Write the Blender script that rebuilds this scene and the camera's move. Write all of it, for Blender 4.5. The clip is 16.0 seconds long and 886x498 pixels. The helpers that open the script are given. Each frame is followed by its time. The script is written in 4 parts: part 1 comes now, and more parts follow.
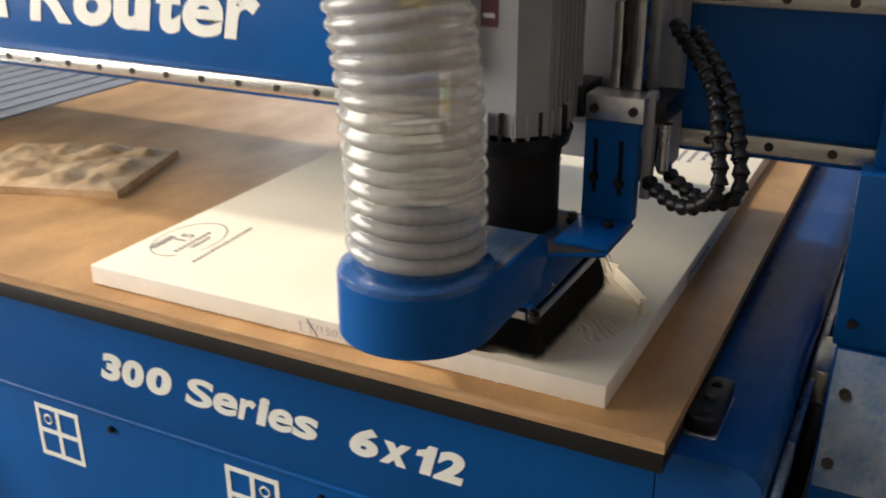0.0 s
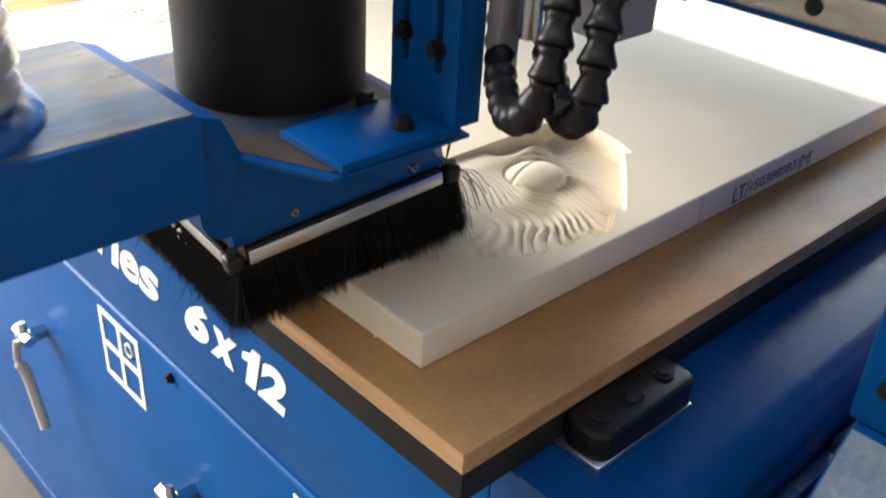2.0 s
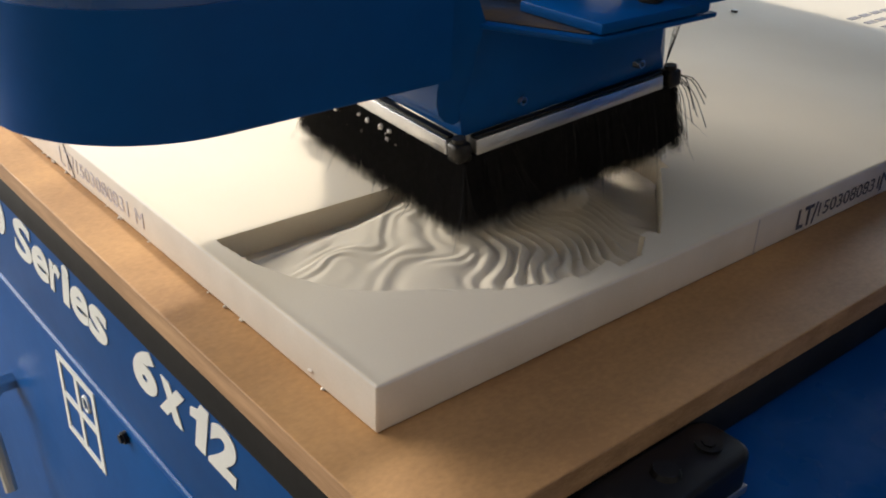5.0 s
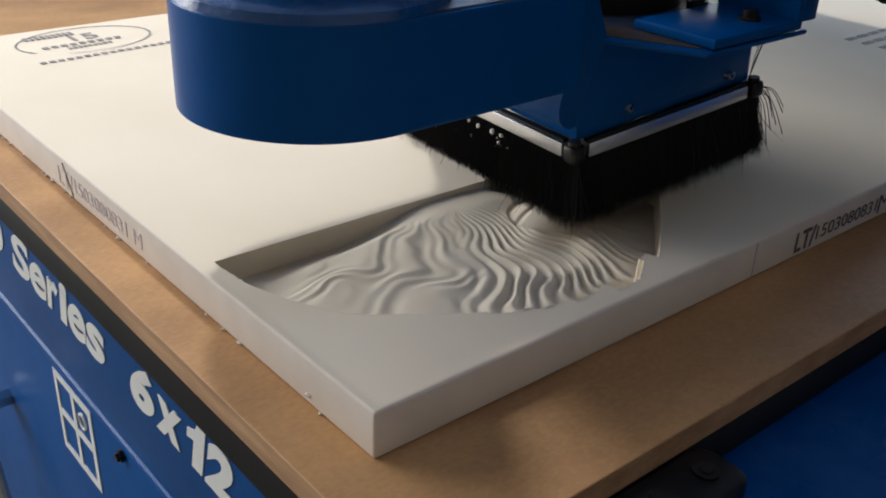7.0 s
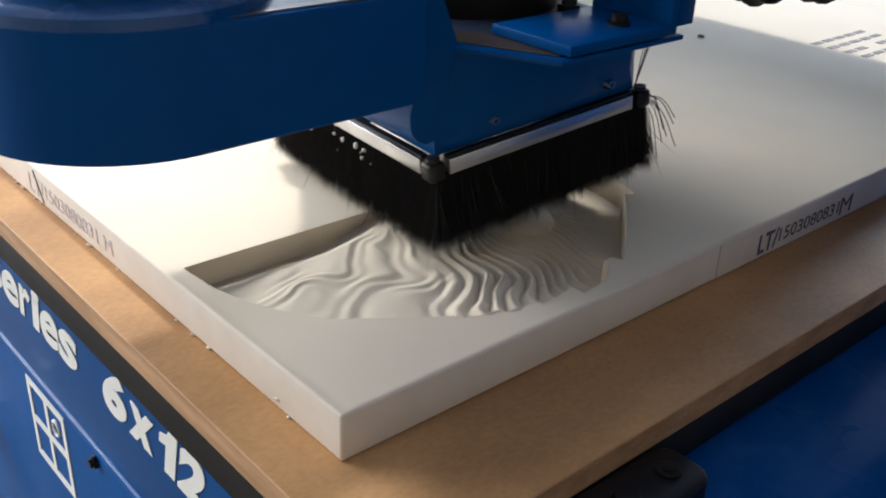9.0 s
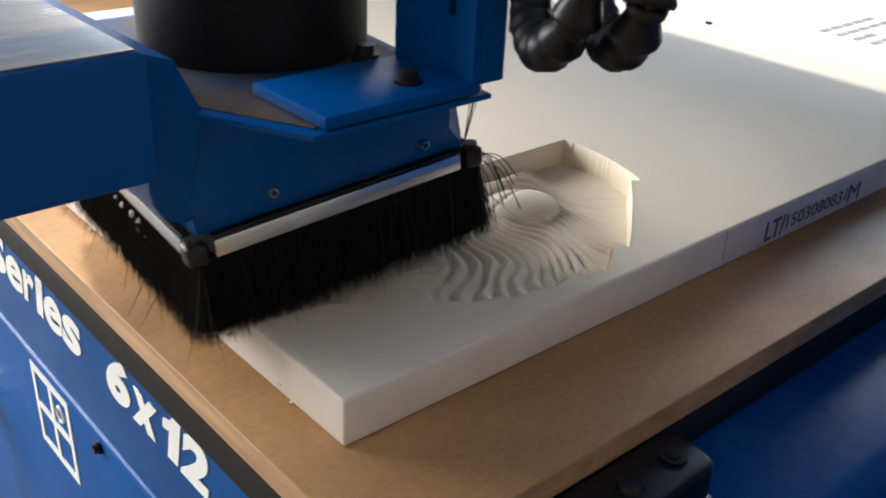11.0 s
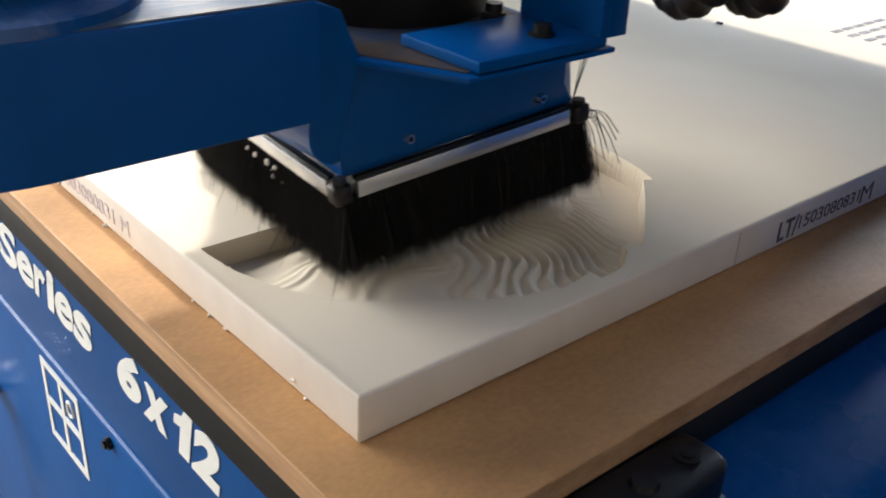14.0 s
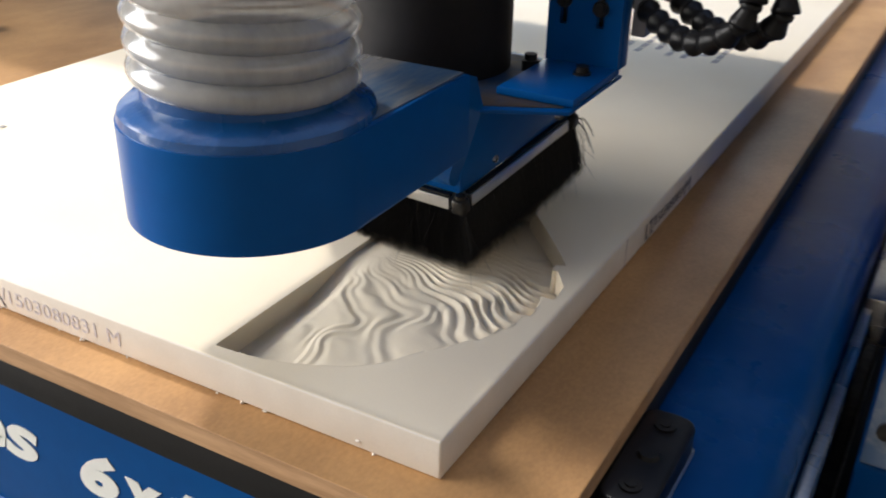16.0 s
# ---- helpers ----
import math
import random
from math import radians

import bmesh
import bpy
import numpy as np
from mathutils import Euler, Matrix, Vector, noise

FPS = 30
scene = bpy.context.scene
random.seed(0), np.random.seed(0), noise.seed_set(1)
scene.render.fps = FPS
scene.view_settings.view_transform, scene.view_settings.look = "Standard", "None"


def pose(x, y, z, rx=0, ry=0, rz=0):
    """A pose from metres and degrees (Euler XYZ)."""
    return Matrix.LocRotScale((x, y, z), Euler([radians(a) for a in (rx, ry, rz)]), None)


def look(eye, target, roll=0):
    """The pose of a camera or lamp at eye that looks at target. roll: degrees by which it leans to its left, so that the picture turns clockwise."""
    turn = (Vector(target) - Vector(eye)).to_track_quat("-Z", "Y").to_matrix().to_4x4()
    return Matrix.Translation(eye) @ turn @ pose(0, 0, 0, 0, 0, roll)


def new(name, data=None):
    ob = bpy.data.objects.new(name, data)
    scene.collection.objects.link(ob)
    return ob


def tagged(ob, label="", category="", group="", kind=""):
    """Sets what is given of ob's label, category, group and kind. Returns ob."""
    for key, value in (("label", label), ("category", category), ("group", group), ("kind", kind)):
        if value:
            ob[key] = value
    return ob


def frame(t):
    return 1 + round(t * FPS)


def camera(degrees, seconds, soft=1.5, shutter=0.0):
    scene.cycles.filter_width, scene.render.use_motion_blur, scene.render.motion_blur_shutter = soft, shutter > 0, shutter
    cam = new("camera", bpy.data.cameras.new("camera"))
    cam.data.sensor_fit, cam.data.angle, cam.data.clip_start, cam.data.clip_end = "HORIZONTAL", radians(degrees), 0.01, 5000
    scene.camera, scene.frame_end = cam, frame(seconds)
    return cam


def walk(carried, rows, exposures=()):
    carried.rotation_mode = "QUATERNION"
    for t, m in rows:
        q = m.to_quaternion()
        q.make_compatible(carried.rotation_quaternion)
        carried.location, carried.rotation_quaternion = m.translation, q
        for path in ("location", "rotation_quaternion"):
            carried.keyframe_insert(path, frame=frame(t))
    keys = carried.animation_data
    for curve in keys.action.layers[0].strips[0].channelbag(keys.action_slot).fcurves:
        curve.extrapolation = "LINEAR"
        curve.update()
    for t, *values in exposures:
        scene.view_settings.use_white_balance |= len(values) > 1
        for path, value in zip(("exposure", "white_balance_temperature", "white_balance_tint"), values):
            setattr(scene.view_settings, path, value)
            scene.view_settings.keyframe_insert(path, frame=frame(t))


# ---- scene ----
cam = camera(49.0, 16.0, soft=1.9, shutter=0.45)
PATH = [
    (0, (0.2744, -0.9445, 0.5679), (-0.2777, 0.1343, 0.0707), -0.3),
    (0.5, (0.2797, -0.7788, 0.5299), (-0.2869, 0.2600, -0.0314), 1.0),
    (1, (0.2980, -0.6353, 0.4867), (-0.3052, 0.3504, -0.1297), 0.7),
    (1.5, (0.3517, -0.4827, 0.4402), (-0.3570, 0.4199, -0.1913), 2.8),
    (2, (0.3838, -0.3603, 0.3825), (-0.4205, 0.4251, -0.2902), 3.3),
    (2.5, (0.3714, -0.2902, 0.3255), (-0.4847, 0.4375, -0.3485), 2.8),
    (3, (0.3354, -0.2456, 0.2875), (-0.5194, 0.4873, -0.3819), 2.2),
    (3.5, (0.3177, -0.2338, 0.2692), (-0.5292, 0.5155, -0.3910), 2.4),
    (4, (0.3196, -0.2345, 0.2764), (-0.5469, 0.5181, -0.3550), 1.9),
    (6.5, (0.3144, -0.2319, 0.2875), (-0.5698, 0.5279, -0.3098), 2.1),
    (7, (0.3151, -0.2319, 0.2902), (-0.5692, 0.5319, -0.3026), 2.3),
    (7.5, (0.3164, -0.2319, 0.2921), (-0.5659, 0.5364, -0.2980), 2.3),
    (8, (0.3196, -0.2338, 0.2921), (-0.5581, 0.5391, -0.2974), 2.3),
    (8.5, (0.3242, -0.2312, 0.2934), (-0.5495, 0.5469, -0.2961), 2.4),
    (9, (0.3255, -0.2306, 0.2948), (-0.5430, 0.5548, -0.2928), 2.5),
    (9.5, (0.3249, -0.2306, 0.2921), (-0.5417, 0.5554, -0.2974), 2.5),
    (10, (0.3255, -0.2273, 0.2928), (-0.5391, 0.5574, -0.3006), 2.5),
    (12.5, (0.3223, -0.2299, 0.2862), (-0.5522, 0.5351, -0.3190), 2.6),
    (13, (0.3229, -0.2279, 0.2875), (-0.5502, 0.5391, -0.3164), 2.7),
    (13.5, (0.3242, -0.2292, 0.2889), (-0.5489, 0.5397, -0.3131), 2.7),
    (14, (0.3210, -0.2332, 0.2895), (-0.5509, 0.5384, -0.3118), 2.8),
    (14.5, (0.3157, -0.2397, 0.2902), (-0.5515, 0.5378, -0.3098), 2.7),
    (15, (0.2777, -0.2718, 0.3006), (-0.5423, 0.5620, -0.2908), 2.6),
    (15.5, (0.2548, -0.3301, 0.3472), (-0.4519, 0.5921, -0.2581), 0.7),
    (16, (0.2266, -0.4113, 0.3727), (-0.3386, 0.6078, -0.2253), 1.2),
]
EXPOSURE = ((0, 0.43, 6920, 8), (0.5, 0.5, 6920, 8), (1.2, 0.78, 6620, 8), (2.0, 1.7, 6670, 7), (3.0, 1.83, 6870, 8),
            (4.0, 1.4, 6870, 8), (6.5, -0.01, 6100, 9), (7.5, 0.25, 6050, 9), (8.5, 0.47, 6050, 9), (9.2, 0.86, 6050, 9),
            (10.0, 1.1, 6050, 9), (13.0, 1.18, 6570, 9), (15.0, 0.92, 6150, 9), (16.0, 0.78, 6400, 9))
walk(cam, [(t, look(e, g, r)) for t, e, g, r in PATH], EXPOSURE)

# ---- light ----
world = bpy.data.worlds.new("daylight")
scene.world = world
world.use_nodes = True
wn = world.node_tree
sky = wn.nodes.new("ShaderNodeTexSky")
sky.sky_type = 'NISHITA'
sky.sun_disc = False
SUN_TO = Vector((0.50, -0.20, -1.0)).normalized()
sky.sun_elevation = math.asin(-SUN_TO.z)
sky.sun_rotation = math.atan2(-SUN_TO.x, -SUN_TO.y)
wn.links.new(sky.outputs["Color"], wn.nodes["Background"].inputs["Color"])
wn.nodes["Background"].inputs["Strength"].default_value = 0.15
sun = new("sun", bpy.data.lights.new("sun", 'SUN'))
sun.data.energy = 1.25
sun.data.angle = radians(5)
sun.data.color = (1.0, 0.95, 0.87)
sun.matrix_world = look((-3, 2, 6), Vector((-3, 2, 6)) + SUN_TO)

# area lamp added for the daylight from the west; its opening is unseen
west_light = new("west_daylight", bpy.data.lights.new("west_daylight", 'AREA'))
west_light.data.shape, west_light.data.size, west_light.data.size_y = 'RECTANGLE', 3.8, 3.4
west_light.data.energy = 290
west_light.data.color = (1.0, 0.95, 0.89)
west_light.matrix_world = look((-4.75, -1.9, 1.55), (0, -0.2, 0.1))

# cool lamp added in the north to lift the gantry's shade; source unseen
north_fill = new("north_fill_lamp", bpy.data.lights.new("north_fill_lamp", 'AREA'))
north_fill.data.shape, north_fill.data.size, north_fill.data.size_y = 'RECTANGLE', 3.6, 4.0
north_fill.data.energy = 130
north_fill.data.color = (0.80, 0.90, 1.0)
north_fill.matrix_world = look((-3.2, 6.2, 1.45), (-0.3, 0.6, 0.1))

# ---- materials ----
def ramp(nt, stops):
    r = nt.nodes.new("ShaderNodeValToRGB")
    r.color_ramp.elements[0].position, r.color_ramp.elements[0].color = stops[0][0], (*stops[0][1], 1)
    r.color_ramp.elements[1].position, r.color_ramp.elements[1].color = stops[-1][0], (*stops[-1][1], 1)
    for p, c in stops[1:-1]:
        e = r.color_ramp.elements.new(p)
        e.color = (*c, 1)
    return r


def surface(name, base, dark, rough=0.5, metal=0.0, scale=8.0, fine=120.0, bump=0.1, rough_var=0.15, coat=0.0,
            stretch=(1, 1, 1), spec=0.5, low=0.35, high=0.7, dist=0.002):
    """A paint, metal, wood or plastic: two scales of variation in colour, roughness and relief."""
    m = bpy.data.materials.new(name)
    m.use_nodes = True
    nt = m.node_tree
    b = nt.nodes["Principled BSDF"]
    tc = nt.nodes.new("ShaderNodeTexCoord")
    mp = nt.nodes.new("ShaderNodeMapping")
    mp.inputs["Scale"].default_value = stretch
    nt.links.new(tc.outputs["Object"], mp.inputs["Vector"])
    n1 = nt.nodes.new("ShaderNodeTexNoise")
    n1.inputs["Scale"].default_value, n1.inputs["Detail"].default_value = scale, 6
    n2 = nt.nodes.new("ShaderNodeTexNoise")
    n2.inputs["Scale"].default_value, n2.inputs["Detail"].default_value = fine, 4
    for n in (n1, n2):
        nt.links.new(mp.outputs["Vector"], n.inputs["Vector"])
    mix = nt.nodes.new("ShaderNodeMath")
    mix.operation = 'MULTIPLY_ADD'
    nt.links.new(n2.outputs["Fac"], mix.inputs[0])
    mix.inputs[1].default_value = 0.35
    nt.links.new(n1.outputs["Fac"], mix.inputs[2])
    sub = nt.nodes.new("ShaderNodeMath")
    sub.operation = 'SUBTRACT'
    sub.inputs[1].default_value = 0.175
    nt.links.new(mix.outputs[0], sub.inputs[0])
    r = ramp(nt, [(low, dark), (high, base)])
    nt.links.new(sub.outputs[0], r.inputs["Fac"])
    nt.links.new(r.outputs["Color"], b.inputs["Base Color"])
    mr = nt.nodes.new("ShaderNodeMapRange")
    mr.inputs["To Min"].default_value, mr.inputs["To Max"].default_value = min(1, rough + rough_var), max(0.03, rough - rough_var)
    nt.links.new(n1.outputs["Fac"], mr.inputs["Value"])
    nt.links.new(mr.outputs["Result"], b.inputs["Roughness"])
    b.inputs["Metallic"].default_value = metal
    b.inputs["Specular IOR Level"].default_value = spec
    b.inputs["Coat Weight"].default_value = coat
    b.inputs["Coat Roughness"].default_value = 0.12
    bp = nt.nodes.new("ShaderNodeBump")
    bp.inputs["Strength"].default_value, bp.inputs["Distance"].default_value = bump, dist
    nt.links.new(n2.outputs["Fac"], bp.inputs["Height"])
    nt.links.new(bp.outputs["Normal"], b.inputs["Normal"])
    return m


BLUE = surface("blue machine enamel", (0.001, 0.084, 0.315), (0.001, 0.068, 0.258), spec=0.14, rough=0.34, scale=5, fine=60, bump=0.05, coat=0.04, rough_var=0.12)
# the grey is a reflection put into the colour; brushing and scuffs are real
BLUE_WORN_SHEEN = surface("brushed worn blue enamel with grey sheen", (0.24, 0.23, 0.215), (0.03, 0.095, 0.20), rough=0.32, scale=7, fine=60, bump=0.06, low=0.34, high=0.62, coat=0.6, metal=0.35, stretch=(5, 1, 1))
# blue enamel paled to hold sky glare, with some dust in the mottling
DUSTY_GLARE = surface("dusty blue enamel with sky glare", (0.26, 0.31, 0.37), (0.07, 0.15, 0.27), rough=0.22, scale=14, fine=160, bump=0.04, low=0.40, high=0.70, coat=1.0)
BLUE_CAST = surface("lumpy glossy blue casting", (0.001, 0.080, 0.285), (0.001, 0.063, 0.232), rough=0.26, scale=20, fine=55, bump=0.55, dist=0.004, spec=0.4, coat=0.5)
BLUE_BEAM = surface("scuffed blue beam enamel", (0.022, 0.090, 0.270), (0.001, 0.056, 0.215), rough=0.30, scale=11, fine=70, bump=0.05, low=0.50, high=0.80, spec=0.18, coat=0.06)
RUST = surface("stained steel plate", (0.10, 0.065, 0.035), (0.015, 0.05, 0.12), rough=0.55, scale=22, fine=180, bump=0.15, metal=0.4)
FOAM = surface("cream urethane foam board", (0.83, 0.73, 0.57), (0.79, 0.685, 0.53), rough=0.85, scale=6, fine=700, bump=0.12, spec=0.2, dist=0.0006)
FOAM_EDGE = surface("dusty foam edge", (0.81, 0.74, 0.66), (0.75, 0.68, 0.60), rough=0.9, scale=30, fine=500, bump=0.2, spec=0.2, dist=0.0006)
MDF = surface("tan fibreboard", (0.54, 0.300, 0.122), (0.35, 0.185, 0.074), rough=0.52, scale=9, fine=350, bump=0.06, stretch=(1, 0.6, 1), spec=0.32)
MDF_EDGE = surface("fibreboard cut edge", (0.52, 0.31, 0.16), (0.34, 0.19, 0.09), rough=0.8, scale=30, fine=260, bump=0.2, stretch=(0.3, 1, 3))
PHENOLIC = surface("black phenolic sheet", (0.017, 0.016, 0.016), (0.010, 0.010, 0.010), spec=0.3, rough=0.55, scale=12, fine=200, bump=0.08)
BLACK = surface("black rubber and plastic", (0.009, 0.008, 0.009), (0.005, 0.005, 0.006), spec=0.30, rough=0.38, scale=20, fine=180, bump=0.06)
BOOT = surface("black spindle boot", (0.014, 0.012, 0.012), (0.009, 0.008, 0.008), rough=0.62, scale=14, fine=150, bump=0.05, spec=0.2)
BRISTLE = surface("black nylon bristle", (0.011, 0.010, 0.011), (0.006, 0.006, 0.007), spec=0.25, rough=0.5, scale=200, fine=900, bump=0.0)
ALU = surface("brushed aluminium", (0.72, 0.72, 0.72), (0.55, 0.55, 0.56), rough=0.32, metal=1.0, scale=20, fine=400, bump=0.05, stretch=(1, 0.1, 1))
STEEL = surface("bright bearing steel", (0.66, 0.64, 0.60), (0.42, 0.40, 0.38), rough=0.28, metal=1.0, scale=14, fine=200, bump=0.04, stretch=(0.2, 1, 1))
CHROME = surface("chrome plate", (0.75, 0.75, 0.74), (0.6, 0.6, 0.6), rough=0.14, metal=1.0, scale=20, fine=200, bump=0.02, rough_var=0.08)
BOLT = surface("blackened bolt steel", (0.06, 0.055, 0.05), (0.025, 0.023, 0.022), rough=0.4, metal=0.8, scale=80, fine=400, bump=0.05)
MOTOR = surface("grey cast motor housing", (0.31, 0.31, 0.33), (0.25, 0.25, 0.27), rough=0.5, scale=12, fine=300, bump=0.1, metal=0.2)
WHITE = surface("white vinyl lettering", (0.82, 0.82, 0.78), (0.76, 0.76, 0.73), rough=0.5, scale=20, fine=200, bump=0.02)
INK = surface("purple-black stamp ink", (0.06, 0.055, 0.075), (0.16, 0.15, 0.17), rough=0.8, scale=160, fine=700, bump=0.0)
INK_PALE = surface("faded violet stamp ink", (0.46, 0.41, 0.46), (0.62, 0.57, 0.57), rough=0.85, scale=120, fine=600, bump=0.0)
INK_GREY = surface("grey stamp ink", (0.20, 0.185, 0.195), (0.42, 0.38, 0.36), rough=0.85, scale=120, fine=600, bump=0.0)
WOOD = surface("carved tan tooling board", (0.66, 0.47, 0.29), (0.45, 0.28, 0.14), rough=0.7, scale=18, fine=260, bump=0.2)
ZINC = surface("dull slatted aluminium bed", (0.30, 0.33, 0.38), (0.20, 0.22, 0.26), rough=0.4, metal=0.7, scale=8, fine=160, bump=0.05, stretch=(0.2, 1, 1))
CONCRETE = surface("dusty grey concrete", (0.15, 0.132, 0.11), (0.10, 0.088, 0.074), rough=0.85, scale=3, fine=60, bump=0.15)
PLASTER = surface("pale painted wall", (0.56, 0.51, 0.43), (0.50, 0.45, 0.38), rough=0.85, scale=1.5, fine=40, bump=0.05)
YELLOW = surface("yellow sticker", (0.75, 0.52, 0.04), (0.68, 0.46, 0.03), rough=0.45, bump=0.0)
GREEN = surface("green sticker", (0.12, 0.48, 0.16), (0.10, 0.42, 0.14), rough=0.45, bump=0.0)
MAROON = surface("dark red nameplate", (0.09, 0.010, 0.018), (0.06, 0.008, 0.014), rough=0.35, bump=0.0)
GREY_PLATE = surface("white label plate", (0.62, 0.62, 0.60), (0.55, 0.55, 0.53), rough=0.5, bump=0.0)
RED_WIRE = surface("red wire sheath", (0.30, 0.02, 0.015), (0.2, 0.012, 0.01), rough=0.45, bump=0.02)
GREEN_WIRE = surface("green wire sheath", (0.02, 0.13, 0.04), (0.015, 0.09, 0.03), rough=0.45, bump=0.02)
VINYL = surface("cream lever grip", (0.55, 0.50, 0.42), (0.45, 0.41, 0.34), rough=0.45, bump=0.03)


def clear_plastic(name, colour, clear, rough):
    """Ribbed flexible plastic: partly see-through, partly milky."""
    m = bpy.data.materials.new(name)
    m.use_nodes = True
    nt = m.node_tree
    b = nt.nodes["Principled BSDF"]
    b.inputs["Base Color"].default_value = (*colour, 1)
    b.inputs["Roughness"].default_value = rough
    b.inputs["Coat Weight"].default_value = 1.0
    tr = nt.nodes.new("ShaderNodeBsdfTransparent")
    tr.inputs["Color"].default_value = (0.93, 0.92, 0.90, 1)
    no = nt.nodes.new("ShaderNodeTexNoise")
    no.inputs["Scale"].default_value = 30
    mr = nt.nodes.new("ShaderNodeMapRange")
    mr.inputs["To Min"].default_value, mr.inputs["To Max"].default_value = clear - 0.12, clear + 0.12
    mx = nt.nodes.new("ShaderNodeMixShader")
    nt.links.new(no.outputs["Fac"], mr.inputs["Value"])
    nt.links.new(mr.outputs["Result"], mx.inputs["Fac"])
    nt.links.new(b.outputs[0], mx.inputs[1])
    nt.links.new(tr.outputs[0], mx.inputs[2])
    nt.links.new(mx.outputs[0], nt.nodes["Material Output"].inputs["Surface"])
    return m


HOSE = clear_plastic("clear ribbed suction hose", (0.56, 0.55, 0.53), 0.40, 0.12)
HOSE_WIRE = surface("coppery hose wire", (0.45, 0.30, 0.20), (0.32, 0.20, 0.13), rough=0.3, metal=1.0, bump=0.0)


# ---- mesh helpers ----
def mesh_object(name, bm, mats, parent=None, smooth=False):
    me = bpy.data.meshes.new(name)
    bmesh.ops.recalc_face_normals(bm, faces=bm.faces)
    bm.to_mesh(me)
    bm.free()
    for m in (mats if isinstance(mats, (list, tuple)) else [mats]):
        me.materials.append(m)
    if smooth:
        for p in me.polygons:
            p.use_smooth = True
        me.set_sharp_from_angle(angle=radians(35))
    ob = new(name, me)
    ob.parent = parent
    return ob


def part(name, bm, material, parent, label="", smooth=True):
    ob = mesh_object(name, bm, material, parent, smooth)
    return tagged(ob, label) if label else ob


def thing(name, label, category, group="", kind="", at=(0, 0, 0)):
    ob = new(name)
    ob.location = at
    ob.empty_display_size = 0.05
    return tagged(ob, label, category, group, kind)


def box(bm, x0, x1, y0, y1, z0, z1, bevel=0.0, seg=2):
    r = bmesh.ops.create_cube(bm, size=1)
    vs = r["verts"]
    bmesh.ops.scale(bm, vec=(x1 - x0, y1 - y0, z1 - z0), verts=vs)
    bmesh.ops.translate(bm, vec=((x0 + x1) / 2, (y0 + y1) / 2, (z0 + z1) / 2), verts=vs)
    if bevel:
        es = {e for v in vs for e in v.link_edges}
        bmesh.ops.bevel(bm, geom=list(es), offset=bevel, segments=seg, affect='EDGES', profile=0.5)
    return bm


def boxed(*a, **k):
    return box(bmesh.new(), *a, **k)


def cyl(bm, p, q, r1, r2=None, n=24, caps=True):
    p, q = Vector(p), Vector(q)
    m = Matrix.Translation((p + q) / 2) @ (q - p).to_track_quat('Z', 'Y').to_matrix().to_4x4()
    bmesh.ops.create_cone(bm, cap_ends=caps, segments=n, radius1=r1, radius2=r1 if r2 is None else r2, depth=(q - p).length, matrix=m)
    return bm


def prism(bm, pts, z0, z1, bevel=0.0):
    """A plate: the outline pts (x, y) between two heights."""
    lo = [bm.verts.new((x, y, z0)) for x, y in pts]
    hi = [bm.verts.new((x, y, z1)) for x, y in pts]
    top = bm.faces.new(hi)
    bot = bm.faces.new(lo[::-1])
    n = len(pts)
    for i in range(n):
        bm.faces.new((lo[i], lo[(i + 1) % n], hi[(i + 1) % n], hi[i]))
    if bevel:
        bmesh.ops.bevel(bm, geom=list(top.edges) + list(bot.edges), offset=bevel, segments=2, affect='EDGES', profile=0.5)
    return bm


def sweep(bm, path, radius, n=12, caps=True):
    """A tube along a list of points; radius may be a function of the index."""
    rings = []
    ref = Vector((0, 0, 1))
    for i, p in enumerate(path):
        p = Vector(p)
        d = (Vector(path[min(i + 1, len(path) - 1)]) - Vector(path[max(i - 1, 0)])).normalized()
        s = d.cross(ref)
        s = d.cross(Vector((0, 1, 0))) if s.length < 0.15 else s
        s.normalize()
        u = s.cross(d)
        if rings and s.dot(last) < 0:
            s, u = -s, -u
        last = s
        r = radius(i) if callable(radius) else radius
        rings.append([bm.verts.new(p + r * (math.cos(a) * s + math.sin(a) * u)) for a in (2 * math.pi * k / n for k in range(n))])
    for a, b in zip(rings, rings[1:]):
        for k in range(n):
            bm.faces.new((a[k], a[(k + 1) % n], b[(k + 1) % n], b[k]))
    if caps:
        bm.faces.new(rings[0][::-1])
        bm.faces.new(rings[-1])
    return bm


def curve_points(pts, n):
    """Smooth points through a few given ones."""
    P = [Vector(p) for p in pts]
    P = [2 * P[0] - P[1]] + P + [2 * P[-1] - P[-2]]
    out = []
    m = len(P) - 3
    for i in range(n + 1):
        u = i / n * m
        k = min(int(u), m - 1)
        f = u - k
        a, b, c, d = P[k:k + 4]
        out.append(0.5 * ((2 * b) + (c - a) * f + (2 * a - 5 * b + 4 * c - d) * f * f + (3 * b - a - 3 * c + d) * f ** 3))
    return out


